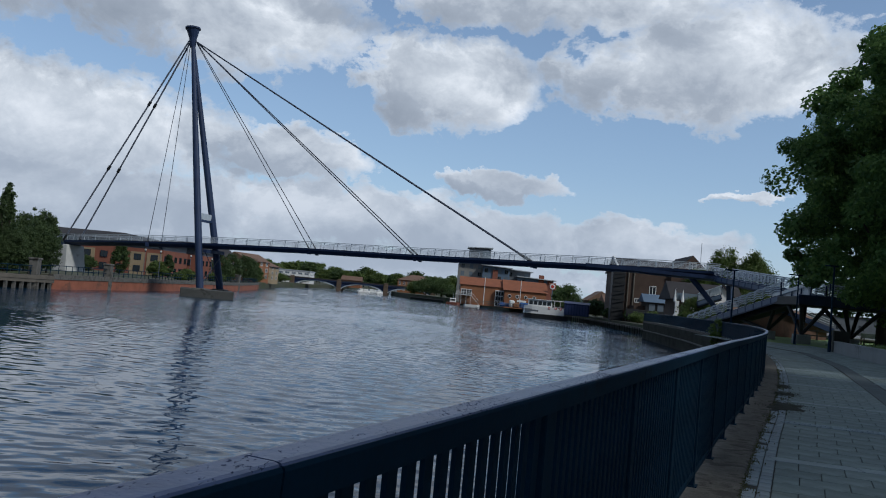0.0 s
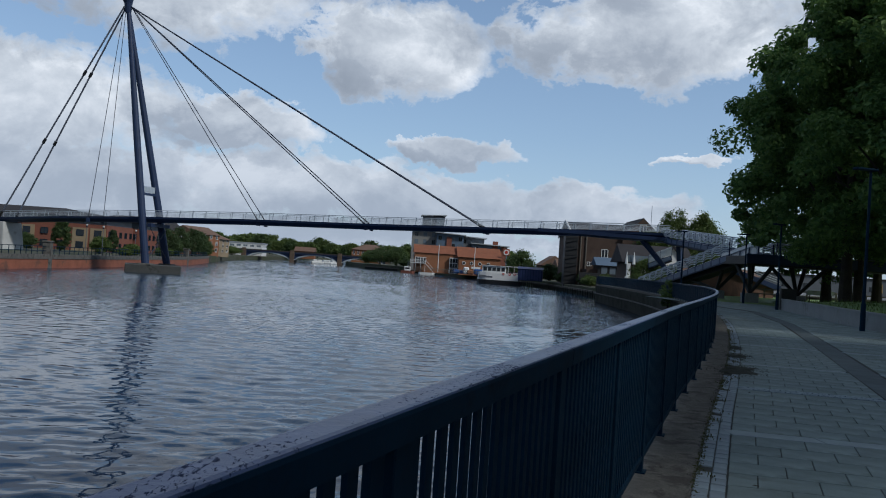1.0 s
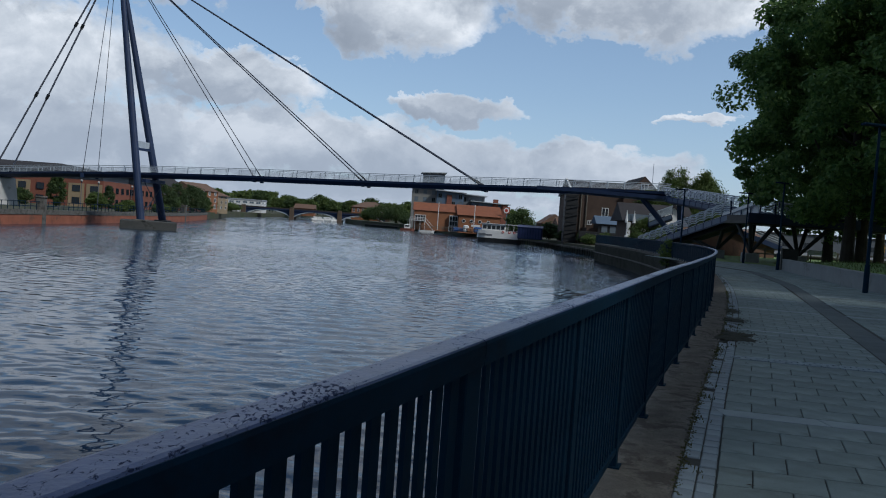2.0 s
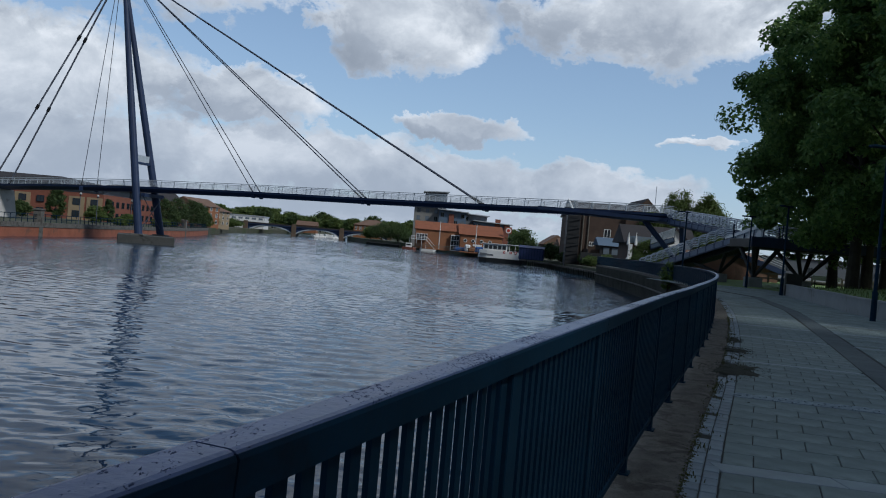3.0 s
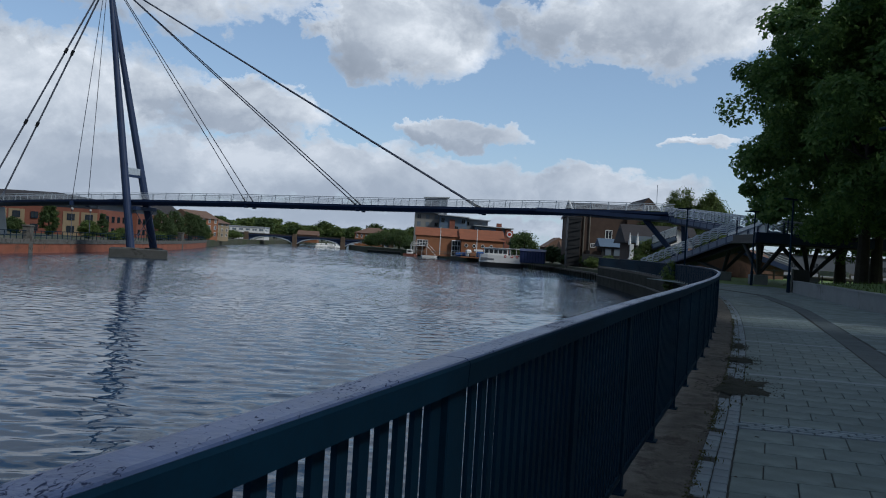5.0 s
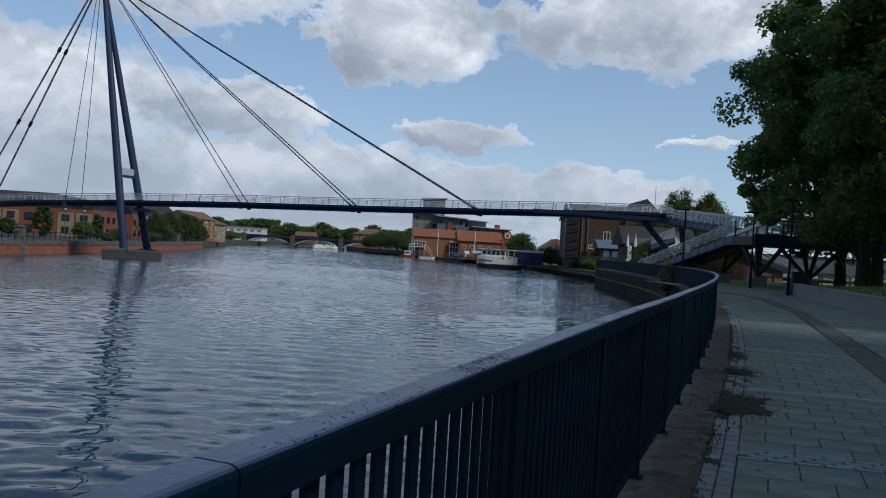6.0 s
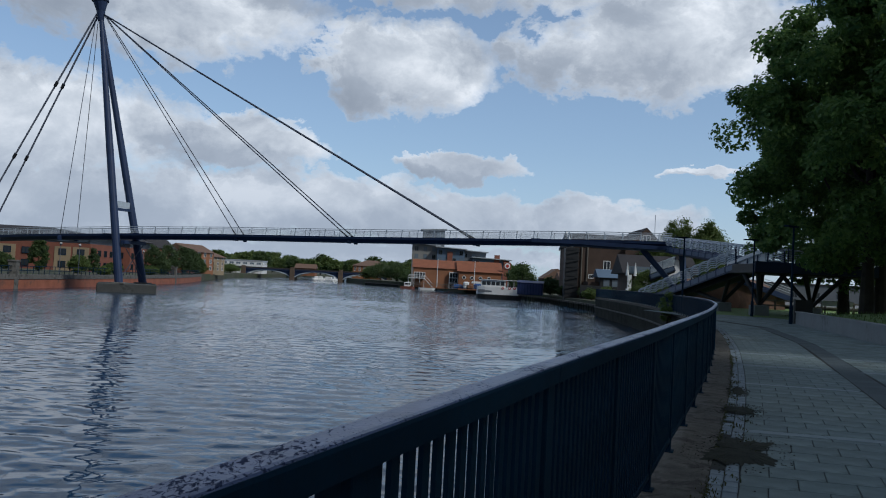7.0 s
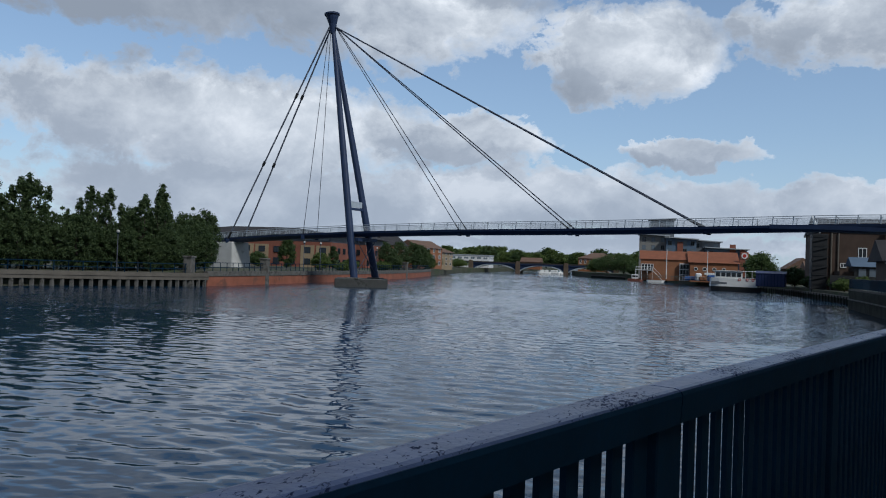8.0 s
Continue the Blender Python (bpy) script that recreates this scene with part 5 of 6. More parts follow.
def build_left_trees():
    rnd = random.Random(31)
    protos = []
    for k in range(3):
        t = bush("bank_tree", "dark green tree in the thicket on the far bank", (0, 0, -300), 3.6, 4.4, 120, 80, 0.17, LEAF_DARK, 40 + k, "tree", "far bank thicket", (0.22, 0.85))
        protos.append(t)
    spots = []
    for i in range(46):
        y = 62 + i * 1.2
        spots.append((x_at(LEFT_BANK, y) - rnd.uniform(3.5, 5.5), y, rnd.uniform(0.50, 0.74)))
        spots.append((x_at(LEFT_BANK, y) - rnd.uniform(8, 13), y, rnd.uniform(0.58, 0.88)))
    first = [True] * 3
    for i, (x, y, s) in enumerate(spots):
        if y > 112 and x > -58:
            continue
        if (0.8 - x) < 0.565 * (y - 7):
            continue
        k = i % 3
        m = pose(x, y, -0.75 if y > 94.5 else -0.98, 0, 0, rnd.uniform(0, 360))
        if first[k]:
            protos[k].matrix_basis = m
            first[k] = False
        else:
            o = copy_thing(protos[k], m)
            o.scale = (s * rnd.uniform(0.6, 1.0), s * rnd.uniform(0.7, 1.0), s * rnd.uniform(0.9, 1.25))
    # slim saplings that stand out of the thicket
    slim = None
    for i in range(84):
        y = rnd.uniform(60, 108)
        x = x_at(LEFT_BANK, y) - rnd.uniform(4.5, 9)
        s = rnd.uniform(0.9, 1.38)
        if (0.8 - x) < 0.63 * (y - 7):
            continue
        m = pose(x, y, -0.78 if y > 94.5 else -1.0, 0, 0, rnd.uniform(0, 360))
        if slim is None:
            slim = empty("sapling", (0, 0, 0))
            tagged(slim, "slim ragged sapling rising from the thicket on the far bank", "tree", "far bank saplings")
            part("trunk", trunk_bm(rnd, 7.4, 0.09, 6, 0.5), BARK, slim)

            def spire(r):
                h = r.uniform(1.6, 7.9)
                w = 1.15 * (1 - (h / 8.2) ** 2) + 0.12
                a = r.uniform(0, 6.28)
                k = r.uniform(0.25, 1.0)
                return (w * k * math.cos(a), w * k * math.sin(a), h), r.uniform(0.14, 0.36)
            part("crown", crown_mesh("crown", rnd, 70, 30, 0.13, LEAF_DARK, spire, True), LEAF_DARK, slim)
            slim.matrix_basis = m
        else:
            o = copy_thing(slim, m)
            o.scale = (s * rnd.uniform(0.7, 1.1), s * rnd.uniform(0.7, 1.1), s)
    # young trees before the offices
    for j, (x, y, rx, rz, mt) in enumerate([(-62, 146, 2.0, 3.1, LEAF_FAR), (-53.5, 142, 2.2, 1.7, LEAF_LIGHT), (-50.5, 150, 1.8, 1.2, LEAF_LIGHT), (-55, 152, 1.2, 2.4, LEAF_DARK), (-70, 150, 2.4, 1.6, LEAF_FAR),
                                      (-51.5, 176, 3.0, 3.4, LEAF_DARK), (-53, 190, 3.4, 3.6, LEAF_DARK), (-53, 202, 3.0, 3.8, LEAF_DARK), (-54.5, 214, 3.0, 3.6, LEAF_DARK), (-52.5, 184, 2.4, 2.0, LEAF_FAR),
                                      (-55.5, 224, 2.6, 3.0, LEAF_FAR), (-58.5, 236, 2.8, 2.6, LEAF_FAR), (-61, 248, 3.2, 1.8, LEAF_LIGHT), (-63, 262, 4, 2.2, LEAF_LIGHT), (-68, 290, 4, 1.8, LEAF_LIGHT), (-74, 320, 5, 1.6, LEAF_LIGHT), (-73, 345, 5, 2.0, LEAF_LIGHT), (-78, 366, 5, 2.2, LEAF_LIGHT), (-71, 306, 4, 2.0, LEAF_LIGHT), (-48.9, 141, 1.6, 0.8, LEAF_LIGHT), (-50.2, 168, 2.4, 1.0, LEAF_LIGHT)]):
        bush("young_tree", "leafy young tree on the grassy far bank", (x, y, -0.8), rx, rz, 70, 110, 0.15, mt, 60 + j, "tree", "far bank trees")


build_left_trees()


def build_globe_lamps():
    """Lamp standards with pale globes along the far bank."""
    for x, y in ((-56.6, 88.0), (-68.0, 73.0), (-50.6, 128.0), (-50.4, 134.5), (-50.8, 152.0), (-51.4, 168.0)):
        t = empty("globe_lamp", (x, y, -0.75 if y > 94 else -0.96))
        tagged(t, "lamp standard with a pale globe on the far bank", "street lamp", "far bank lamps")
        part("pole", tubes(((0, 0, 0), (0, 0, 4.4), 0.06, 0.04)), CABLE_SLEEVE, t)
        bm = bmesh.new()
        bmesh.ops.create_uvsphere(bm, u_segments=12, v_segments=8, radius=0.2, matrix=Matrix.Translation((0, 0, 4.7)))
        part("globe", bm, CONCRETE_PALE, t)
        part("collar", tubes(((0, 0, 4.38), (0, 0, 4.56), 0.09, 0.13)), NAVY, t)


build_globe_lamps()


def build_far():
    # arched road bridge
    t = empty("arch_bridge", (0, 388, WATER))
    tagged(t, "low iron arch road bridge on stone piers in the distance", "bridge")
    back = Matrix.Translation((0, -388, -WATER))
    x0, x1, y0, y1 = -74.0, -14.0, 383.0, 393.0
    piers = (-75.5, -52.5, -29.6, -6.5)
    for a in piers:
        bm = boxes((a - 1.1, y0 - 1, -5, a + 1.1, y1, 2.3), (a - 0.9, y0 - 0.7, 2.3, a + 0.9, y0 + 0.8, 3.1), bevel=0.1)
        bm.transform(back)
        part("pier", bm, BROWN_STONE, t)
    for a, b in zip(piers, piers[1:]):
        n = 18
        top, rib = [], []
        for i in range(n + 1):
            f = i / n
            x = a + 1.1 + (b - a - 2.2) * f
            rib.append(Vector((x, y0, -1.6 + 2.75 * (1 - (2 * f - 1) ** 2) ** 0.75)))
        bm = bmesh.new()
        lo = [(p.x, p.z) for p in rib]
        for y in (y0, y0 + 9):
            vs = [(bm.verts.new((x, y, z)), bm.verts.new((x, y, z + 0.45))) for x, z in lo]
            ws = [(bm.verts.new((x, y + 0.5, z)), bm.verts.new((x, y + 0.5, z + 0.45))) for x, z in lo]
            for i in range(n):
                bm.faces.new((vs[i][0], vs[i + 1][0], vs[i + 1][1], vs[i][1]))
                bm.faces.new((vs[i][0], ws[i][0], ws[i + 1][0], vs[i + 1][0]))
                bm.faces.new((vs[i][1], vs[i + 1][1], ws[i + 1][1], ws[i][1]))
        bm.transform(back)
        part("arch_rib", bm, RAIL_GREY, t)
        sp = bmesh.new()
        for i in range(n):
            (xa, za), (xb, zb) = lo[i], lo[i + 1]
            q = [sp.verts.new(c) for c in ((xa, y0 + 0.25, za + 0.4), (xb, y0 + 0.25, zb + 0.4), (xb, y0 + 0.25, 1.55), (xa, y0 + 0.25, 1.55))]
            sp.faces.new(q)
        sp.transform(back)
        part("spandrel", sp, STEEL_BLUE, t)
    bm = boxes((x0 - 60, y0 - 0.3, 1.5, x1 + 30, y1, 2.0))
    bm.transform(back)
    part("road_deck", bm, STEEL_BLUE, t)
    bm = boxes((x0 - 60, y0 - 0.4, 2.0, x1 + 30, y0 - 0.1, 2.6))
    bm.transform(back)
    part("parapet", bm, SLATE, t)
    house("hall", "brick hall with a brown hipped roof above the trees", (-25, 398, -0.6), 0, 18, 18, 6.4, ORANGE_BRICK, TILE_BROWN, 9.4, 8, 2, win=(1.0, 2.0), kind_roof="hip")
    house("depot", "low white building with a flat roof in the distance", (-90, 400, -0.3), 0, 20, 14, 5.6, WHITE, ROOF_METAL, 6.1, 6, 1, win=(2.2, 1.1), first=3.9, kind_roof="flat", glass=GLASS_PALE)
    house("cottage", "brick house with a brown roof beyond the arch bridge", (-55, 410, 0), 0, 10, 9, 3.2, ORANGE_BRICK, TILE_BROWN, 5.4, 3, 1)
    rnd = random.Random(77)
    protos = []
    for k in range(3):
        # distance haze is put into the leaf colour: two of three are LEAF_LIGHT
        protos.append(bush("far_tree", "distant green tree behind the arch bridge", (0, 0, -400), 6.5, 6.0, 46, 80, 0.55, (LEAF_LIGHT, LEAF_LIGHT, LEAF_FAR)[k], 80 + k, "tree", "distant trees", (0.6, 1.3)))
    for i in range(96):
        x = -200 + i * 2.9 + rnd.uniform(-2, 2)
        y = rnd.uniform(450, 640)
        s = rnd.uniform(0.72, 1.15) * (1.05 if y < 520 else 1.3)
        m = pose(x * y / 520, y, 0, 0, 0, rnd.uniform(0, 360))
        o = protos[i % 3] if i < 3 else copy_thing(protos[i % 3], m)
        o.matrix_basis = m @ Matrix.Diagonal((s, s, s * rnd.uniform(0.75, 1.0), 1))
    hill = bmesh.new()
    pts = [(-900 + i * 60, 1900, 8 + 15 * math.exp(-((i - 9) / 5) ** 2) + 6 * math.sin(i * 1.3)) for i in range(32)]
    lo = [hill.verts.new((x, y, -5)) for x, y, z in pts]
    hi = [hill.verts.new((x, y + 60, z)) for x, y, z in pts]
    fa = [hill.verts.new((x, y + 500, -5)) for x, y, z in pts]
    for i in range(31):
        hill.faces.new((lo[i], lo[i + 1], hi[i + 1], hi[i]))
        hill.faces.new((hi[i], hi[i + 1], fa[i + 1], fa[i]))
    tagged(part("backdrop", hill, mat("far_hill", (0.10, 0.14, 0.19), 0.1, 0.01, 0.05, 0.95, bump=0)), "bluish distant hill on the horizon", "hill", kind="structure")


build_far()


def build_right_bank():
    ident = Matrix.Identity(4)
    # low timber quay
    way = spline([(30.6, 119.5), (33.4, 126), (34.4, 141), (34.1, 160), (33.0, 190), (30.2, 210), (12, 292), (-3, 314), (-15, 332)], 4.0)
    q = part("quay_wall", sweep(way, [(0.4, -5), (-0.1, -5), (-0.1, -1.85), (0.4, -1.85)]), QUAY)
    part("deck_edge", sweep(way, [(0.5, -1.85), (-0.38, -1.85), (-0.38, -1.5), (0.5, -1.5)]), TIMBER, q, "pale weathered timber deck edge")
    tagged(q, "low weathered timber quay along the near bank", "quay wall", kind="structure")
    for a, b in zip(way[:26], way[1:]):
        for f in (0.2, 0.7):
            p = a.lerp(b, f)
            part("fender_pile", boxes((p.x - 0.5, p.y - 0.12, -4, p.x - 0.3, p.y + 0.12, -1.55)), QUAY, q)
    # boat club: two orange gables with tiled roofs
    t = empty("boat_club", (4.0, 243, -1.0), 0)
    tagged(t, "orange brick boat club with steep tiled roofs", "building")
    part("wall", boxes((0, 2, -0.5, 14, 14, 5.6)), ORANGE_BRICK, t)
    part("roof", gable_bm(0, 2, 0, 14, 14, 5.6, 8.2, "x", 0.4), TILE, t)
    part("wall", boxes((13.6, -1, -0.5, 26.5, 13, 5.0)), ORANGE_BRICK, t)
    part("roof", gable_bm(13.6, -1, 0, 26.5, 13, 5.0, 8.3, "x", 0.5), TILE, t)
    gb = bmesh.new()
    gv = [gb.verts.new(p) for p in ((26.9, -1.4, 4.9), (26.9, 13.4, 4.9), (26.9, 6, 8.2), (29.8, 4, -0.5), (26.5, -1, -0.5))]
    gb.faces.new((gv[0], gv[1], gv[2]))
    part("gable", gb, ORANGE_BRICK, t)
    for x in (15.2, 17.6, 20.2, 22.8):
        part("porthole", tubes(((x, -1.12, 3.2), (x, -0.95, 3.2), 0.55), sides=16), WHITE, t)
        part("porthole_glass", tubes(((x, -1.16, 3.2), (x, -0.96, 3.2), 0.40), sides=16), GLASS, t)
    part("glazed_entrance", boxes((10.9, 0.9, -0.3, 13.5, 1.95, 4.6)), WHITE, t)
    for r in range(3):
        for c in range(3):
            part("pane", boxes((11.05 + c * 0.82, 0.84, -0.1 + r * 1.55, 11.75 + c * 0.82, 0.92, 1.25 + r * 1.55)), GLASS, t)
    part("balcony", boxes((-1.4, -0.4, 2.3, 3.4, 2.0, 2.45), (-1.4, -0.4, 3.25, 3.4, -0.3, 3.35), (-1.4, -0.38, 2.85, 3.4, -0.32, 2.92)), WHITE, t, "white balcony with stair")
    part("balcony_stair", beams(((3.4, 0.5, 2.3), (6.0, 0.5, -0.3), 0.9, 0.16), ((3.4, 0.0, 3.3), (6.0, 0.0, 0.7), 0.08, 0.1)), WHITE, t)
    for x in (-1.3, 0.3, 1.9, 3.3):
        part("balcony_post", beams(((x, -0.35, -0.5), (x, -0.35, 3.3), 0.1, 0.1)), WHITE, t)
    part("balcony_door", boxes((0.2, 1.9, 2.2, 3.6, 2.05, 4.2)), WHITE, t)
    for c in range(4):
        part("pane", boxes((0.35 + c * 0.82, 1.85, 2.35, 1.02 + c * 0.82, 1.93, 4.05)), GLASS, t)
    part("sign", boxes((17.6, -1.1, 1.6, 20.4, -0.98, 2.2)), WHITE, t)
    part("round_emblem_board", boxes((27.0, -1.3, 6.2, 29.2, -1.0, 8.4), bevel=0.1), RED_BRICK, t)
    part("round_emblem", tubes(((28.1, -1.4, 7.3), (28.1, -1.25, 7.3), 0.85), sides=20), WHITE, t)
    part("round_emblem_core", tubes(((28.1, -1.46, 7.3), (28.1, -1.38, 7.3), 0.5), sides=20), RED, t)
    # flagpoles
    for x, h in ((10.8, 9.0), (21.5, 9.0)):
        o = part("flagpole", tubes(((x, 232, -1.0), (x, 232, -1.0 + h * 0.9), 0.14, 0.08)), WHITE)
        tagged(o, "thin white flagpole on the quay", "flagpole", "quay flagpoles")
    # flats behind
    blocks = [("stone and glass wing", 3.5, 292, 9.5, 12, 14.6, CLAD_STONE, 3, 5), ("blue grey wing", 12.5, 290, 10, 12, 13.6, CLAD_BLUE, 4, 5), ("grey wing", 21.5, 293, 9, 12, 13.0, CLAD_GREY, 3, 5), ("lower wing", 25.5, 287, 13, 12, 10.4, CLAD_BLUE, 4, 3)]
    t = empty("flats", (0, 0, -1.0))
    tagged(t, "modern block of flats in grey, blue and red cladding", "building")
    for nm, x, y, w, d, h, mt, cols, rows in blocks:
        part("wing", boxes((x, y, -0.5, x + w, y + d, h)), mt, t, nm)
        part("roof", beams(((x - 0.6, y + 5, h + 0.35), (x + w + 0.8, y + 5, h - 0.15), 13, 0.3)), ROOF_METAL, t)
        for r in range(rows):
            for c in range(cols):
                window(t, x + w * (c + 0.5) / cols, y, h - 2.4 - r * 2.7, 1.3, 1.6, ident, CLAD_GREY, GLASS_PALE if (r + c) % 3 else GLASS)
    part("wing", boxes((7.2, 294, 12, 15.2, 303, 20.0)), CLAD_GREY, t, "dark grey stair tower")
    part("tower_glass", boxes((12.2, 293.8, 15.5, 15.0, 294, 19.6)), GLASS_PALE, t)
    part("roof", beams(((6.4, 298, 20.1), (15.9, 298, 20.6), 10, 0.3)), ROOF_METAL, t)
    for x in (16.2, 33.0, 36.2):
        part("red_panel", boxes((x, 286.6 if x > 20 else 289.6, 0, x + 1.9, 287.1 if x > 20 else 290.1, 12.4 if x < 30 else 10.5 + (1.4 if x < 35 else 0))), RED_BRICK, t, "red brick panel")
    house("terrace_house", "pale house with a brown tiled roof behind bushes", (41.5, 232, -0.5), 0, 8, 9, 3.6, BROWN_BRICK, TILE_BROWN, 6.6, 3, 1, along="y")
    house("terrace_house", "low house with a brown tiled roof behind bushes", (44.0, 218, -0.5), 0, 9, 9, 3.2, BROWN_BRICK, TILE_BROWN, 5.6, 3, 1)
    # dark mill building behind the bridge end
    t = empty("mill_building", (35.0, 165.5, -1.7), -4)
    t.scale = (1.3, 1.3, 1.3)
    tagged(t, "tall dark brown brick mill with slate roof and terrace", "building")
    part("wall", boxes((0.6, 0, -0.5, 14.2, 16, 8.8)), BROWN_BRICK, t)
    part("roof", gable_bm(0.6, 0, 0, 14.2, 16, 8.8, 11.2, "x", 0.2), SLATE, t)
    gb = gable_bm(8.6, -0.4, 0, 15.2, 12, 8.7, 12.1, "y", 0.2)
    part("roof", gb, SLATE, t)
    gw = bmesh.new()
    gv = [gw.verts.new(p) for p in ((8.7, -0.62, 6.0), (15.1, -0.62, 6.0), (15.1, -0.62, 8.75), (11.9, -0.62, 12.0), (8.7, -0.62, 8.75))]
    gw.faces.new(gv)
    r = bmesh.ops.extrude_face_region(gw, geom=list(gw.faces))
    bmesh.ops.translate(gw, verts=[e for e in r["geom"] if isinstance(e, bmesh.types.BMVert)], vec=(0, 0.5, 0))
    part("gable", gw, BROWN_BRICK, t)
    window(t, 11.9, -0.64, 9.4, 1.2, 1.5, ident)
    part("bargeboard", beams(((0.45, -0.5, 8.7), (0.45, 8, 11.4), 0.25, 0.3), ((0.45, 16.4, 8.7), (0.45, 8, 11.4), 0.25, 0.3)), WHITE, t)
    part("mast_aerial", tubes(((14.0, 3, 9), (14.0, 3, 14.5), 0.05)), RAIL_GREY, t)
    part("stair_tower", boxes((-0.6, -1.0, -0.5, 1.4, 1.4, 8.4), bevel=0.05), BLACK, t, "dark steel escape stair tower")
    for r in range(6):
        part("stair_flight", beams(((-0.7, -1.15, 0.6 + r * 1.35), (1.5, -1.15, 1.2 + r * 1.35), 0.1, 0.25), ((-0.7, -1.2, 1.5 + r * 1.35), (1.5, -1.2, 1.5 + r * 1.35), 0.06, 0.06)), BLACK, t)
    for x in (2.0, 2.9):
        part("pipe", tubes(((x, -0.1, -0.5), (x, -0.1, 8.6), 0.13)), TIMBER, t)
    for x, z, w, h in ((6.0, 5.2, 1.1, 1.4), (8.0, 5.1, 0.8, 1.2), (9.2, 5.1, 0.5, 1.2), (3.6, 3.7, 0.8, 0.7)):
        window(t, x, -0.02, z, w, h, ident)
    part("annexe", boxes((2.4, -5, -0.5, 8.6, 0, 3.2)), BROWN_BRICK, t)
    part("bay_roof", gable_bm(4.0, -5.6, 0, 8.8, -0.8, 3.9, 5.2, "x", 0.3), CLAD_BLUE, t, "blue grey hipped bay roof")
    part("bay", boxes((4.1, -5.5, 2.0, 8.7, -0.9, 3.9)), BLACK, t)
    for x in (4.6, 5.9, 7.2):
        part("bay_window", boxes((x, -5.6, 2.3, x + 0.9, -5.45, 3.6)), GLASS_PALE, t)
    part("terrace", boxes((1.0, -6.6, 1.4, 9.6, -5.6, 1.6), (1.0, -6.65, 1.6, 9.6, -6.55, 2.6), bevel=0.02), BLACK, t)
    # pale pavilion with dark roof
    t = empty("pavilion", (32.4, 113.6, -0.6), -6)
    tagged(t, "white pavilion with a grey pitched roof beside the mill", "building")
    # dark brick stands in for the shaded open space behind the white posts
    part("wall", boxes((0.4, 0, -0.3, 9.0, 9, 4.2)), BROWN_BRICK, t)
    part("roof", gable_bm(0, -0.5, 0, 9.6, 9.5, 4.2, 7.0, "x", 0.5), SLATE, t)
    part("balustrade", boxes((0.2, -1.2, 4.2, 5.6, -1.1, 5.2)), GLASS_PALE, t, "glazed terrace balustrade")
    part("gable", gable_bm(3.6, -1.6, 0, 9.4, 3, 3.4, 6.6, "y", 0.1), WHITE, t)
    part("verge", beams(((3.3, -1.9, 3.3), (6.5, -1.9, 6.8), 0.2, 0.35), ((9.7, -1.9, 3.3), (6.5, -1.9, 6.8), 0.2, 0.35)), SLATE, t)
    for x in (0.2, 2.4):
        part("post", boxes((x - 0.25, -2.4, -0.3, x + 0.25, -1.9, 4.0)), WHITE, t)
    part("beam", boxes((-0.2, -2.5, 1.6, 3.2, -1.8, 2.1)), WHITE, t)
    for x in (-0.2, 0.9):
        o = part("parasol", tubes(((32.4 + x, 112.0, 3.3), (32.4 + x, 112.0, 5.1), 0.24, 0.02)), WHITE)
        tagged(o, "closed pale parasol on the terrace", "parasol", "terrace parasols")
        part("pole", tubes(((32.4 + x, 112.0, -0.9), (32.4 + x, 112.0, 3.3), 0.06)), TIMBER, o)
    # blue covered store by the boat
    t = empty("covered_store", (25.9, 174.0, -1.0), -12)
    tagged(t, "dark blue sheeted store on the quay", "store")
    part("body", boxes((0, 0, 0, 5.4, 6, 2.6), bevel=0.1), BLUE_TARP, t)
    part("roof", gable_bm(0, 0, 0, 5.4, 6, 2.6, 3.1, "x", 0.15), BLUE_TARP, t)
    for x in np.arange(0.4, 5.3, 0.6):
        part("rib", boxes((x, -0.06, 0.1, x + 0.07, 0.0, 2.5)), NAVY, t)
    # vegetation
    for j, (x, y, z, rx, rz, mt) in enumerate([(31.0, 203, -1.0, 4.6, 4.0, LEAF_FAR), (36, 190, -1, 3.2, 2.2, LEAF_DARK), (36.0, 172, -1, 2.4, 1.3, LEAF_FAR), (37.6, 158, -1, 2.4, 1.4, LEAF_FAR), (36.4, 150, -1, 2.0, 1.1, LEAF_LIGHT), (37.4, 142, -1, 2.2, 1.4, LEAF_LIGHT), (36.2, 135, -1, 1.6, 1.1, LEAF_LIGHT), (36.0, 128, -1.0, 1.7, 1.2, LEAF_FAR), (38.6, 131, -1.0, 1.8, 1.5, LEAF_FAR),
                                      (-9, 336, -0.8, 7.5, 4.0, LEAF_FAR), (-2.0, 328, -0.8, 7.0, 4.2, LEAF_FAR), (2.0, 318, -0.8, 3.0, 1.8, LEAF_DARK), (-14, 345, -0.8, 5.0, 3.2, LEAF_LIGHT), (7, 306, -0.8, 5.0, 1.6, LEAF_DARK),
                                      (37.0, 108, -0.2, 2.4, 2.0, LEAF_LIGHT), (33.5, 107, -0.2, 2.6, 2.3, LEAF_LIGHT), (40, 105, -0.2, 2.6, 2.2, LEAF_DARK), (31.0, 102, -0.2, 2.0, 1.1, LEAF_LIGHT), (43.0, 103, -0.2, 2.4, 2.2, LEAF_LIGHT)]):
        bush("shrub", "leafy green shrub on the near river bank", (x, y, z), rx, rz, 70, 110, 0.13 if y < 170 else 0.22, mt, 100 + j, "shrub", "river bank shrubs")
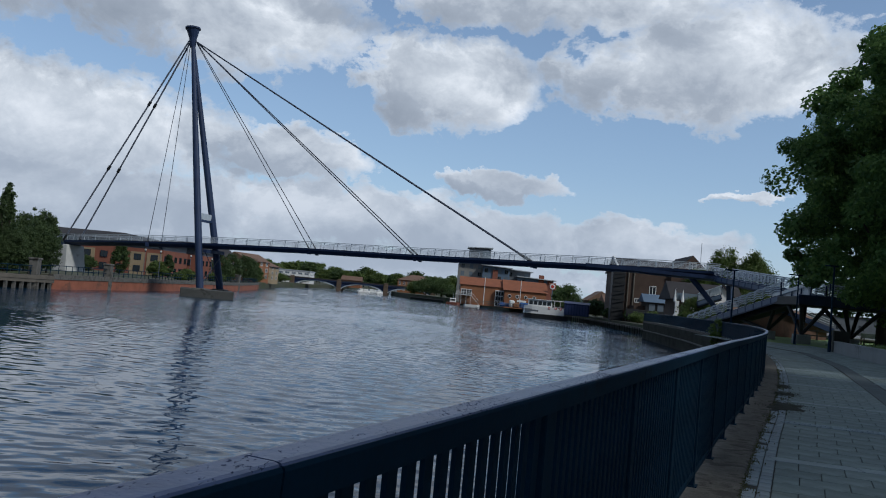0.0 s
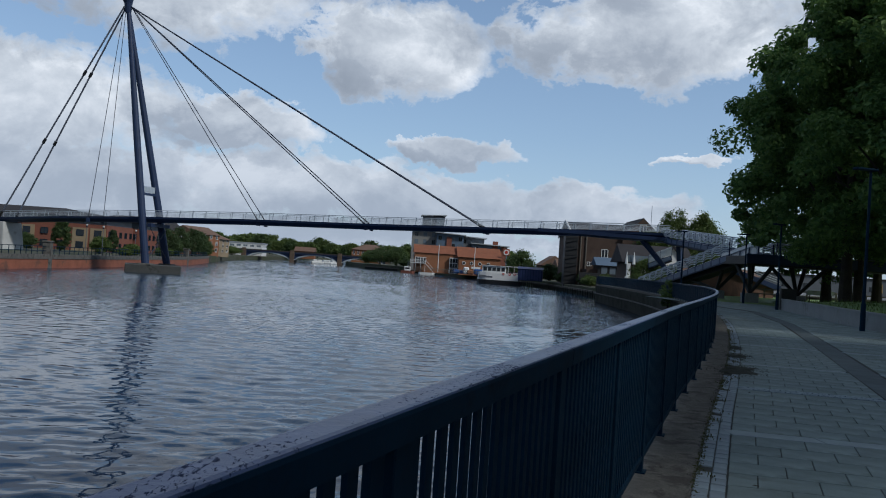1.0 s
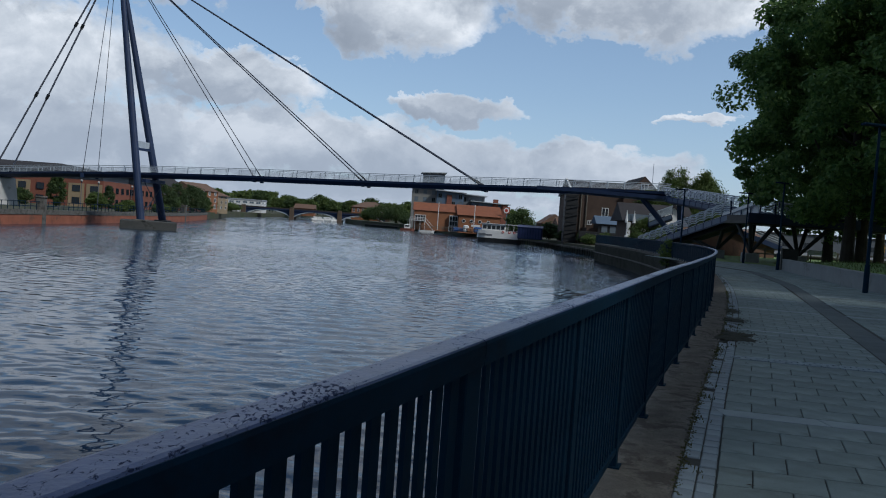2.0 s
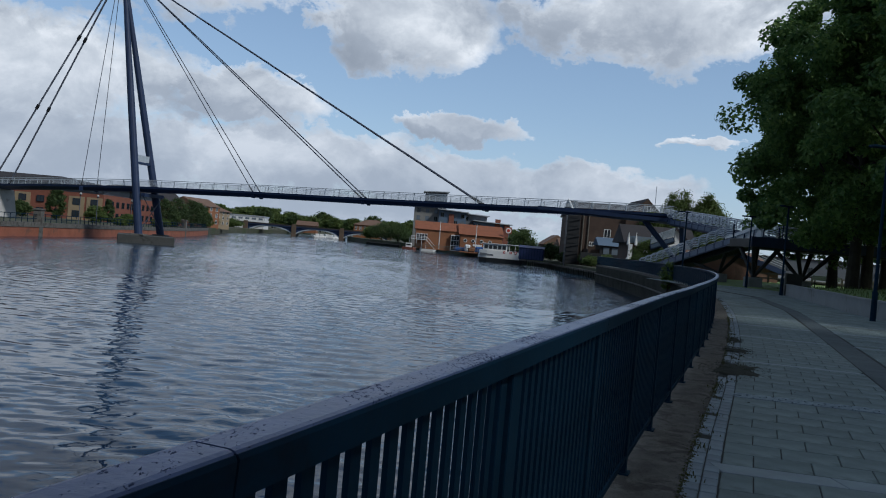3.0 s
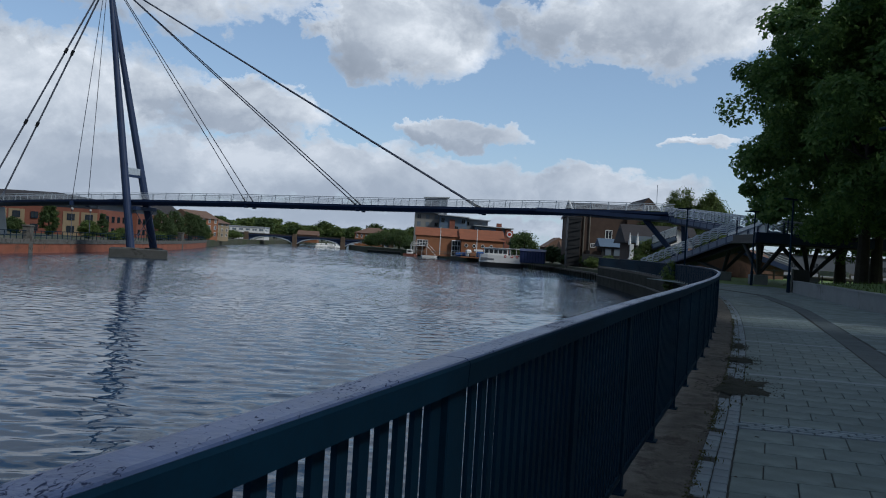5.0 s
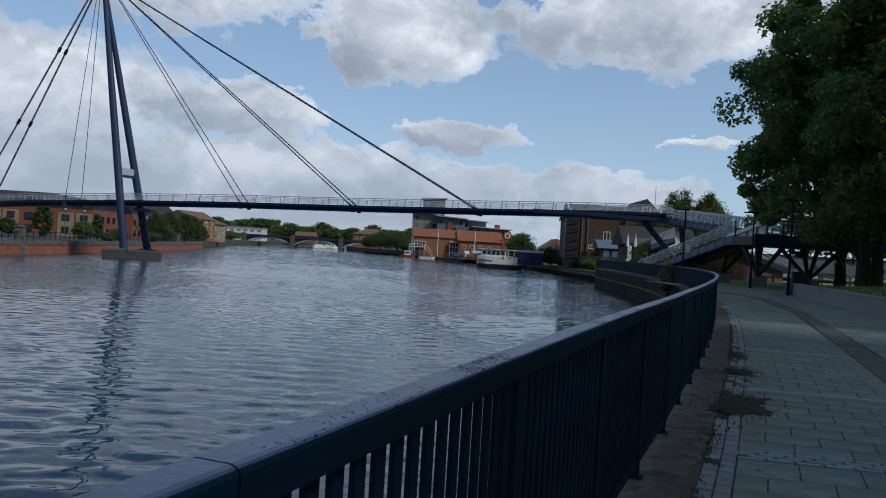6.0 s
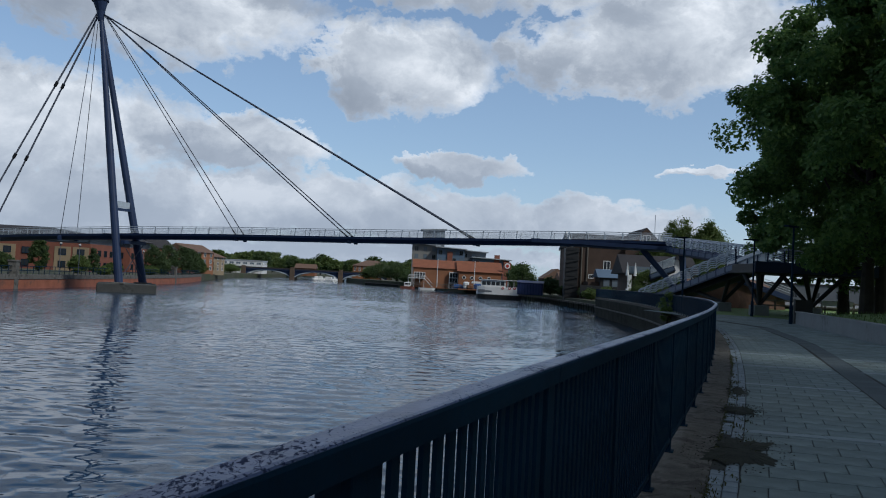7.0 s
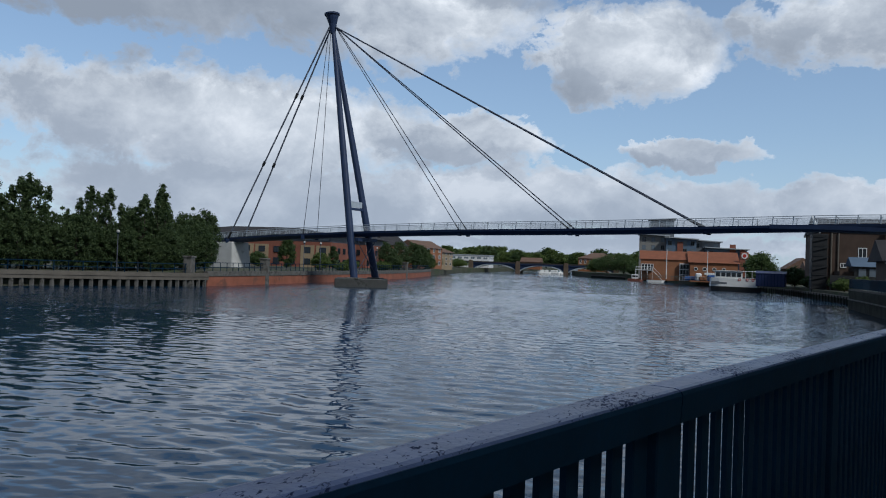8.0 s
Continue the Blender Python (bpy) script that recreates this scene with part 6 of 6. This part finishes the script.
    for j, (x, y, rx, rz) in enumerate([(56, 160, 5.5, 8.4), (64, 162, 5.0, 7.4), (50, 158, 4.0, 5.8), (60, 156, 4.5, 8.0)]):
        bush("background_tree", "light green tree rising behind the footbridge", (x, y, 0), rx, rz, 170, 110, 0.2, LEAF_LIGHT, 140 + j, "tree", "background trees")
    bush("wall_plant", "small green plant growing out of the quay wall", (21.75, 63.6, -0.9), 0.85, 1.25, 40, 60, 0.07, LEAF_BRIGHT, 150, "plant")
    # low brick building behind the ramps
    house("brick_store", "low brown brick building behind the ramps", (36.5, 109, -0.3), -8, 13, 8, 2.9, BROWN_BRICK, TILE_BROWN, 3.9, 1, 1, win=(0.1, 0.1))


build_right_bank()


def build_boats():
    # white trip boat
    t = empty("passenger_boat", (24.6, 193.5, WATER), -8)
    tagged(t, "white passenger boat with a dark hull moored at the quay", "boat")
    bm = bmesh.new()
    prof = [(-5.6, 0.1), (-5.2, 1.6), (-3.5, 2.0), (4.2, 2.0), (5.0, 1.7)]
    lower = [bm.verts.new((x, y, z)) for x, w in prof for y, z in ((-w * 0.9, -0.6), (w * 0.9, -0.6))]
    upper = [bm.verts.new((x * 1.03, y, z)) for x, w in prof for y, z in ((-w, 1.0), (w, 1.0))]
    n = len(prof)
    for i in range(n - 1):
        for k in (0, 1):
            bm.faces.new((lower[2 * i + k], lower[2 * i + 2 + k], upper[2 * i + 2 + k], upper[2 * i + k]))
        bm.faces.new((upper[2 * i], upper[2 * i + 2], upper[2 * i + 3], upper[2 * i + 1]))
    bm.faces.new((lower[2 * n - 2], lower[2 * n - 1], upper[2 * n - 1], upper[2 * n - 2]))
    part("hull", bm, BLACK, t)
    bm = bmesh.new()
    lo = [bm.verts.new((x * 1.03, s * w, 1.0)) for x, w in prof[:4] for s in (-1, 1)]
    hi = [bm.verts.new((x * 1.03 + (0.25 if i < 2 else 0), s * w * 1.02, 2.7 if i > 2 else 2.9)) for i, (x, w) in enumerate(prof[:4]) for s in (-1, 1)]
    for i in range(3):
        for k in (0, 1):
            bm.faces.new((lo[2 * i + k], lo[2 * i + 2 + k], hi[2 * i + 2 + k], hi[2 * i + k]))
        bm.faces.new((hi[2 * i], hi[2 * i + 2], hi[2 * i + 3], hi[2 * i + 1]))
    bm.faces.new((lo[6], lo[7], hi[7], hi[6]))
    part("upper_hull", bm, WHITE, t)
    part("name_board", boxes((-5.3, -2.02, 1.5, -2.0, -1.72, 2.1)), CLAD_GREY, t)
    part("saloon", boxes((-4.6, -1.7, 2.7, 1.2, 1.7, 4.4), bevel=0.06), WHITE, t)
    for x in (-4.3, -3.2, -2.1, -1.0, 0.1):
        part("saloon_window", boxes((x, -1.76, 3.2, x + 0.85, -1.68, 4.1)), GLASS, t)
    part("deck_roof", boxes((-5.0, -1.95, 4.4, 4.6, 1.95, 4.55), bevel=0.04), WHITE, t)
    for x in (1.8, 3.2, 4.4):
        part("stanchion", boxes((x - 0.05, -1.8, 2.0, x + 0.05, -1.7, 4.4)), WHITE, t)
    part("aft_rail", boxes((1.2, -1.9, 2.9, 4.8, -1.85, 2.98), (1.2, -1.9, 2.4, 4.8, -1.85, 2.46)), WHITE, t)
    part("aft_cabin", boxes((1.3, -1.2, 1.2, 4.6, 1.2, 3.2)), BLACK, t)
    for x in (0.6, 2.2, 3.4):
        part("lifebuoy", tubes(((x, -2.10, 2.6), (x, -2.0, 2.6), 0.30), sides=14), RED, t)
        part("lifebuoy_centre", tubes(((x, -2.13, 2.6), (x, -2.02, 2.6), 0.14), sides=10), WHITE, t)
    # small white cruiser and red workboat at the club
    for name, label, x, y, turn, hullm, L in (("cabin_cruiser", "small white cabin cruiser at the club quay", 9.0, 272, 12, WHITE, 5.4), ("work_boat", "small red and white work boat", 2.5, 282, 0, RED_BRICK, 5.0)):
        t = empty(name, (x, y, WATER), turn)
        tagged(t, label, "boat", "small boats")
        bm = bmesh.new()
        lo = [bm.verts.new(p) for p in ((-L / 2, -0.9, -0.3), (L * 0.3, -0.9, -0.3), (L * 0.45, 0, -0.3), (L * 0.3, 0.9, -0.3), (-L / 2, 0.9, -0.3))]
        hi = [bm.verts.new(p) for p in ((-L / 2, -1.2, 0.8), (L * 0.3, -1.2, 0.9), (L * 0.6, 0, 1.2), (L * 0.3, 1.2, 0.9), (-L / 2, 1.2, 0.8))]
        for i in range(5):
            bm.faces.new((lo[i], lo[(i + 1) % 5], hi[(i + 1) % 5], hi[i]))
        bm.faces.new(hi)
        part("hull", bm, hullm, t)
        part("cabin", boxes((-L * 0.25, -0.8, 0.8, L * 0.2, 0.8, 2.3), bevel=0.1), WHITE, t)
        part("cabin_window", boxes((-L * 0.2, -0.84, 1.4, L * 0.16, -0.78, 2.0)), GLASS, t)
        part("mast", tubes(((0, 0, 2.3), (0, 0, 4.2), 0.05)), RAIL_GREY, t)
    rnd = random.Random(55)
    for i in range(7):
        x = -46 + i * 2.3 + (9 if i > 4 else 0)
        t = empty("motor_boat", (x, 432 + rnd.uniform(-6, 6), WATER), rnd.uniform(-30, 30))
        tagged(t, "small white boat moored beyond the arch bridge", "boat", "distant boats")
        part("hull", boxes((-2.2, -1, -0.3, 2.2, 1, 0.9), bevel=0.3), WHITE, t)
        part("cabin", boxes((-1, -0.7, 0.9, 1.0, 0.7, 1.9), bevel=0.15), WHITE, t)
    # clutter on the club quay
    for i, (x, y, w, h, mt) in enumerate([(15.5, 234, 4.5, 1.1, TARP), (21.5, 230, 3.0, 1.6, TARP), (24.5, 228, 2.6, 1.4, CLAD_GREY), (18.5, 232, 1.6, 2.0, WHITE), (19.0, 226, 2.0, 1.2, ORANGE_BRICK)]):
        o = part("covered_dinghy", boxes((x, y, -1.05, x + w, y + 2, -1.0 + h), bevel=0.3), mt)
        tagged(o, "dinghy under a sheet on the club quay", "dinghy", "dinghies on the quay")
    f = empty("quay_fence", (4, 226, -1.0))
    tagged(f, "pale fence along the club quay", "fence")
    for x in np.arange(0, 22, 1.6):
        part("post", boxes((x, 0, 0, x + 0.12, 0.12, 1.1)), TIMBER, f)
    part("rail", boxes((0, 0.02, 0.9, 22, 0.1, 1.05), (0, 0.02, 0.45, 22, 0.1, 0.55)), TIMBER, f)


build_boats()


def build_behind_trees():
    """Road, fences and long buildings seen under the tree crowns."""
    road = part("road", rigid("road", [(41, 92, 0.62), (120, 74, 1.0), (130, 92, 1.2), (47, 122, 0.8)], [(0, 1, 2, 3)], ASPHALT))
    tagged(road, "pale grey road beyond the lawn", "road", kind="structure")
    car = part("road", rigid("road", [(52, 72, 0.58), (120, 52, 0.7), (130, 70, 0.9), (57, 86, 0.75)], [(0, 1, 2, 3)], ASPHALT))
    tagged(car, "pale grey forecourt beyond the lawn", "forecourt", kind="structure")
    f = empty("lawn_fence", (38, 84, 0.1))
    tagged(f, "low timber post and rail fence across the lawn", "fence")
    for i in range(26):
        x, y = i * 1.3, -i * 0.55
        part("post", boxes((x, y, 0, x + 0.14, y + 0.14, 1.15)), TIMBER, f)
    for h in (0.5, 1.0):
        part("rail", beams(((0, 0, h), (33, -14, h), 0.07, 0.14)), TIMBER, f)
    house("long_building", "long dark grey building across the road", (120, 300, 0), -12, 110, 10, 6.0, CLAD_GREY, SLATE, 6.6, 14, 1, win=(2.0, 2.0), first=1.4, kind_roof="flat", glass=GLASS, frame_mat=CLAD_GREY)
    t = house("stone_hall", "pale stone building with tall openings beyond the trees", (84, 104, 0.5), -24, 26, 10, 6.2, CLAD_STONE, CONCRETE_PALE, 6.9, 6, 1, win=(1.4, 3.4), first=0.5, kind_roof="flat", frame_mat=CONCRETE_PALE)
    s = empty("road_sign", (47.5, 76.0, 0.5), 20)
    tagged(s, "yellow sign board on a short post", "sign")
    part("post", boxes((-0.05, -0.05, -0.1, 0.05, 0.05, 1.6)), RAIL_GREY, s)
    part("board", boxes((-0.4, -0.1, 1.0, 0.4, -0.05, 1.9), bevel=0.01), YELLOW, s)
    b = empty("barrier_board", (41.0, 75.0, 0.3), -12)
    tagged(b, "white board on the low fence", "sign")
    part("board", boxes((-1.3, -0.04, 0.6, 1.3, 0.04, 1.05), bevel=0.01), WHITE, b)
    for x in (-1.0, 1.0):
        part("post", boxes((x - 0.05, 0.04, -0.1, x + 0.05, 0.12, 1.0)), TIMBER, b)


build_behind_trees()

# ---- small pieces of the promenade ----
build_slabs()
build_band()
build_strips()
build_gutter()
build_weeds()
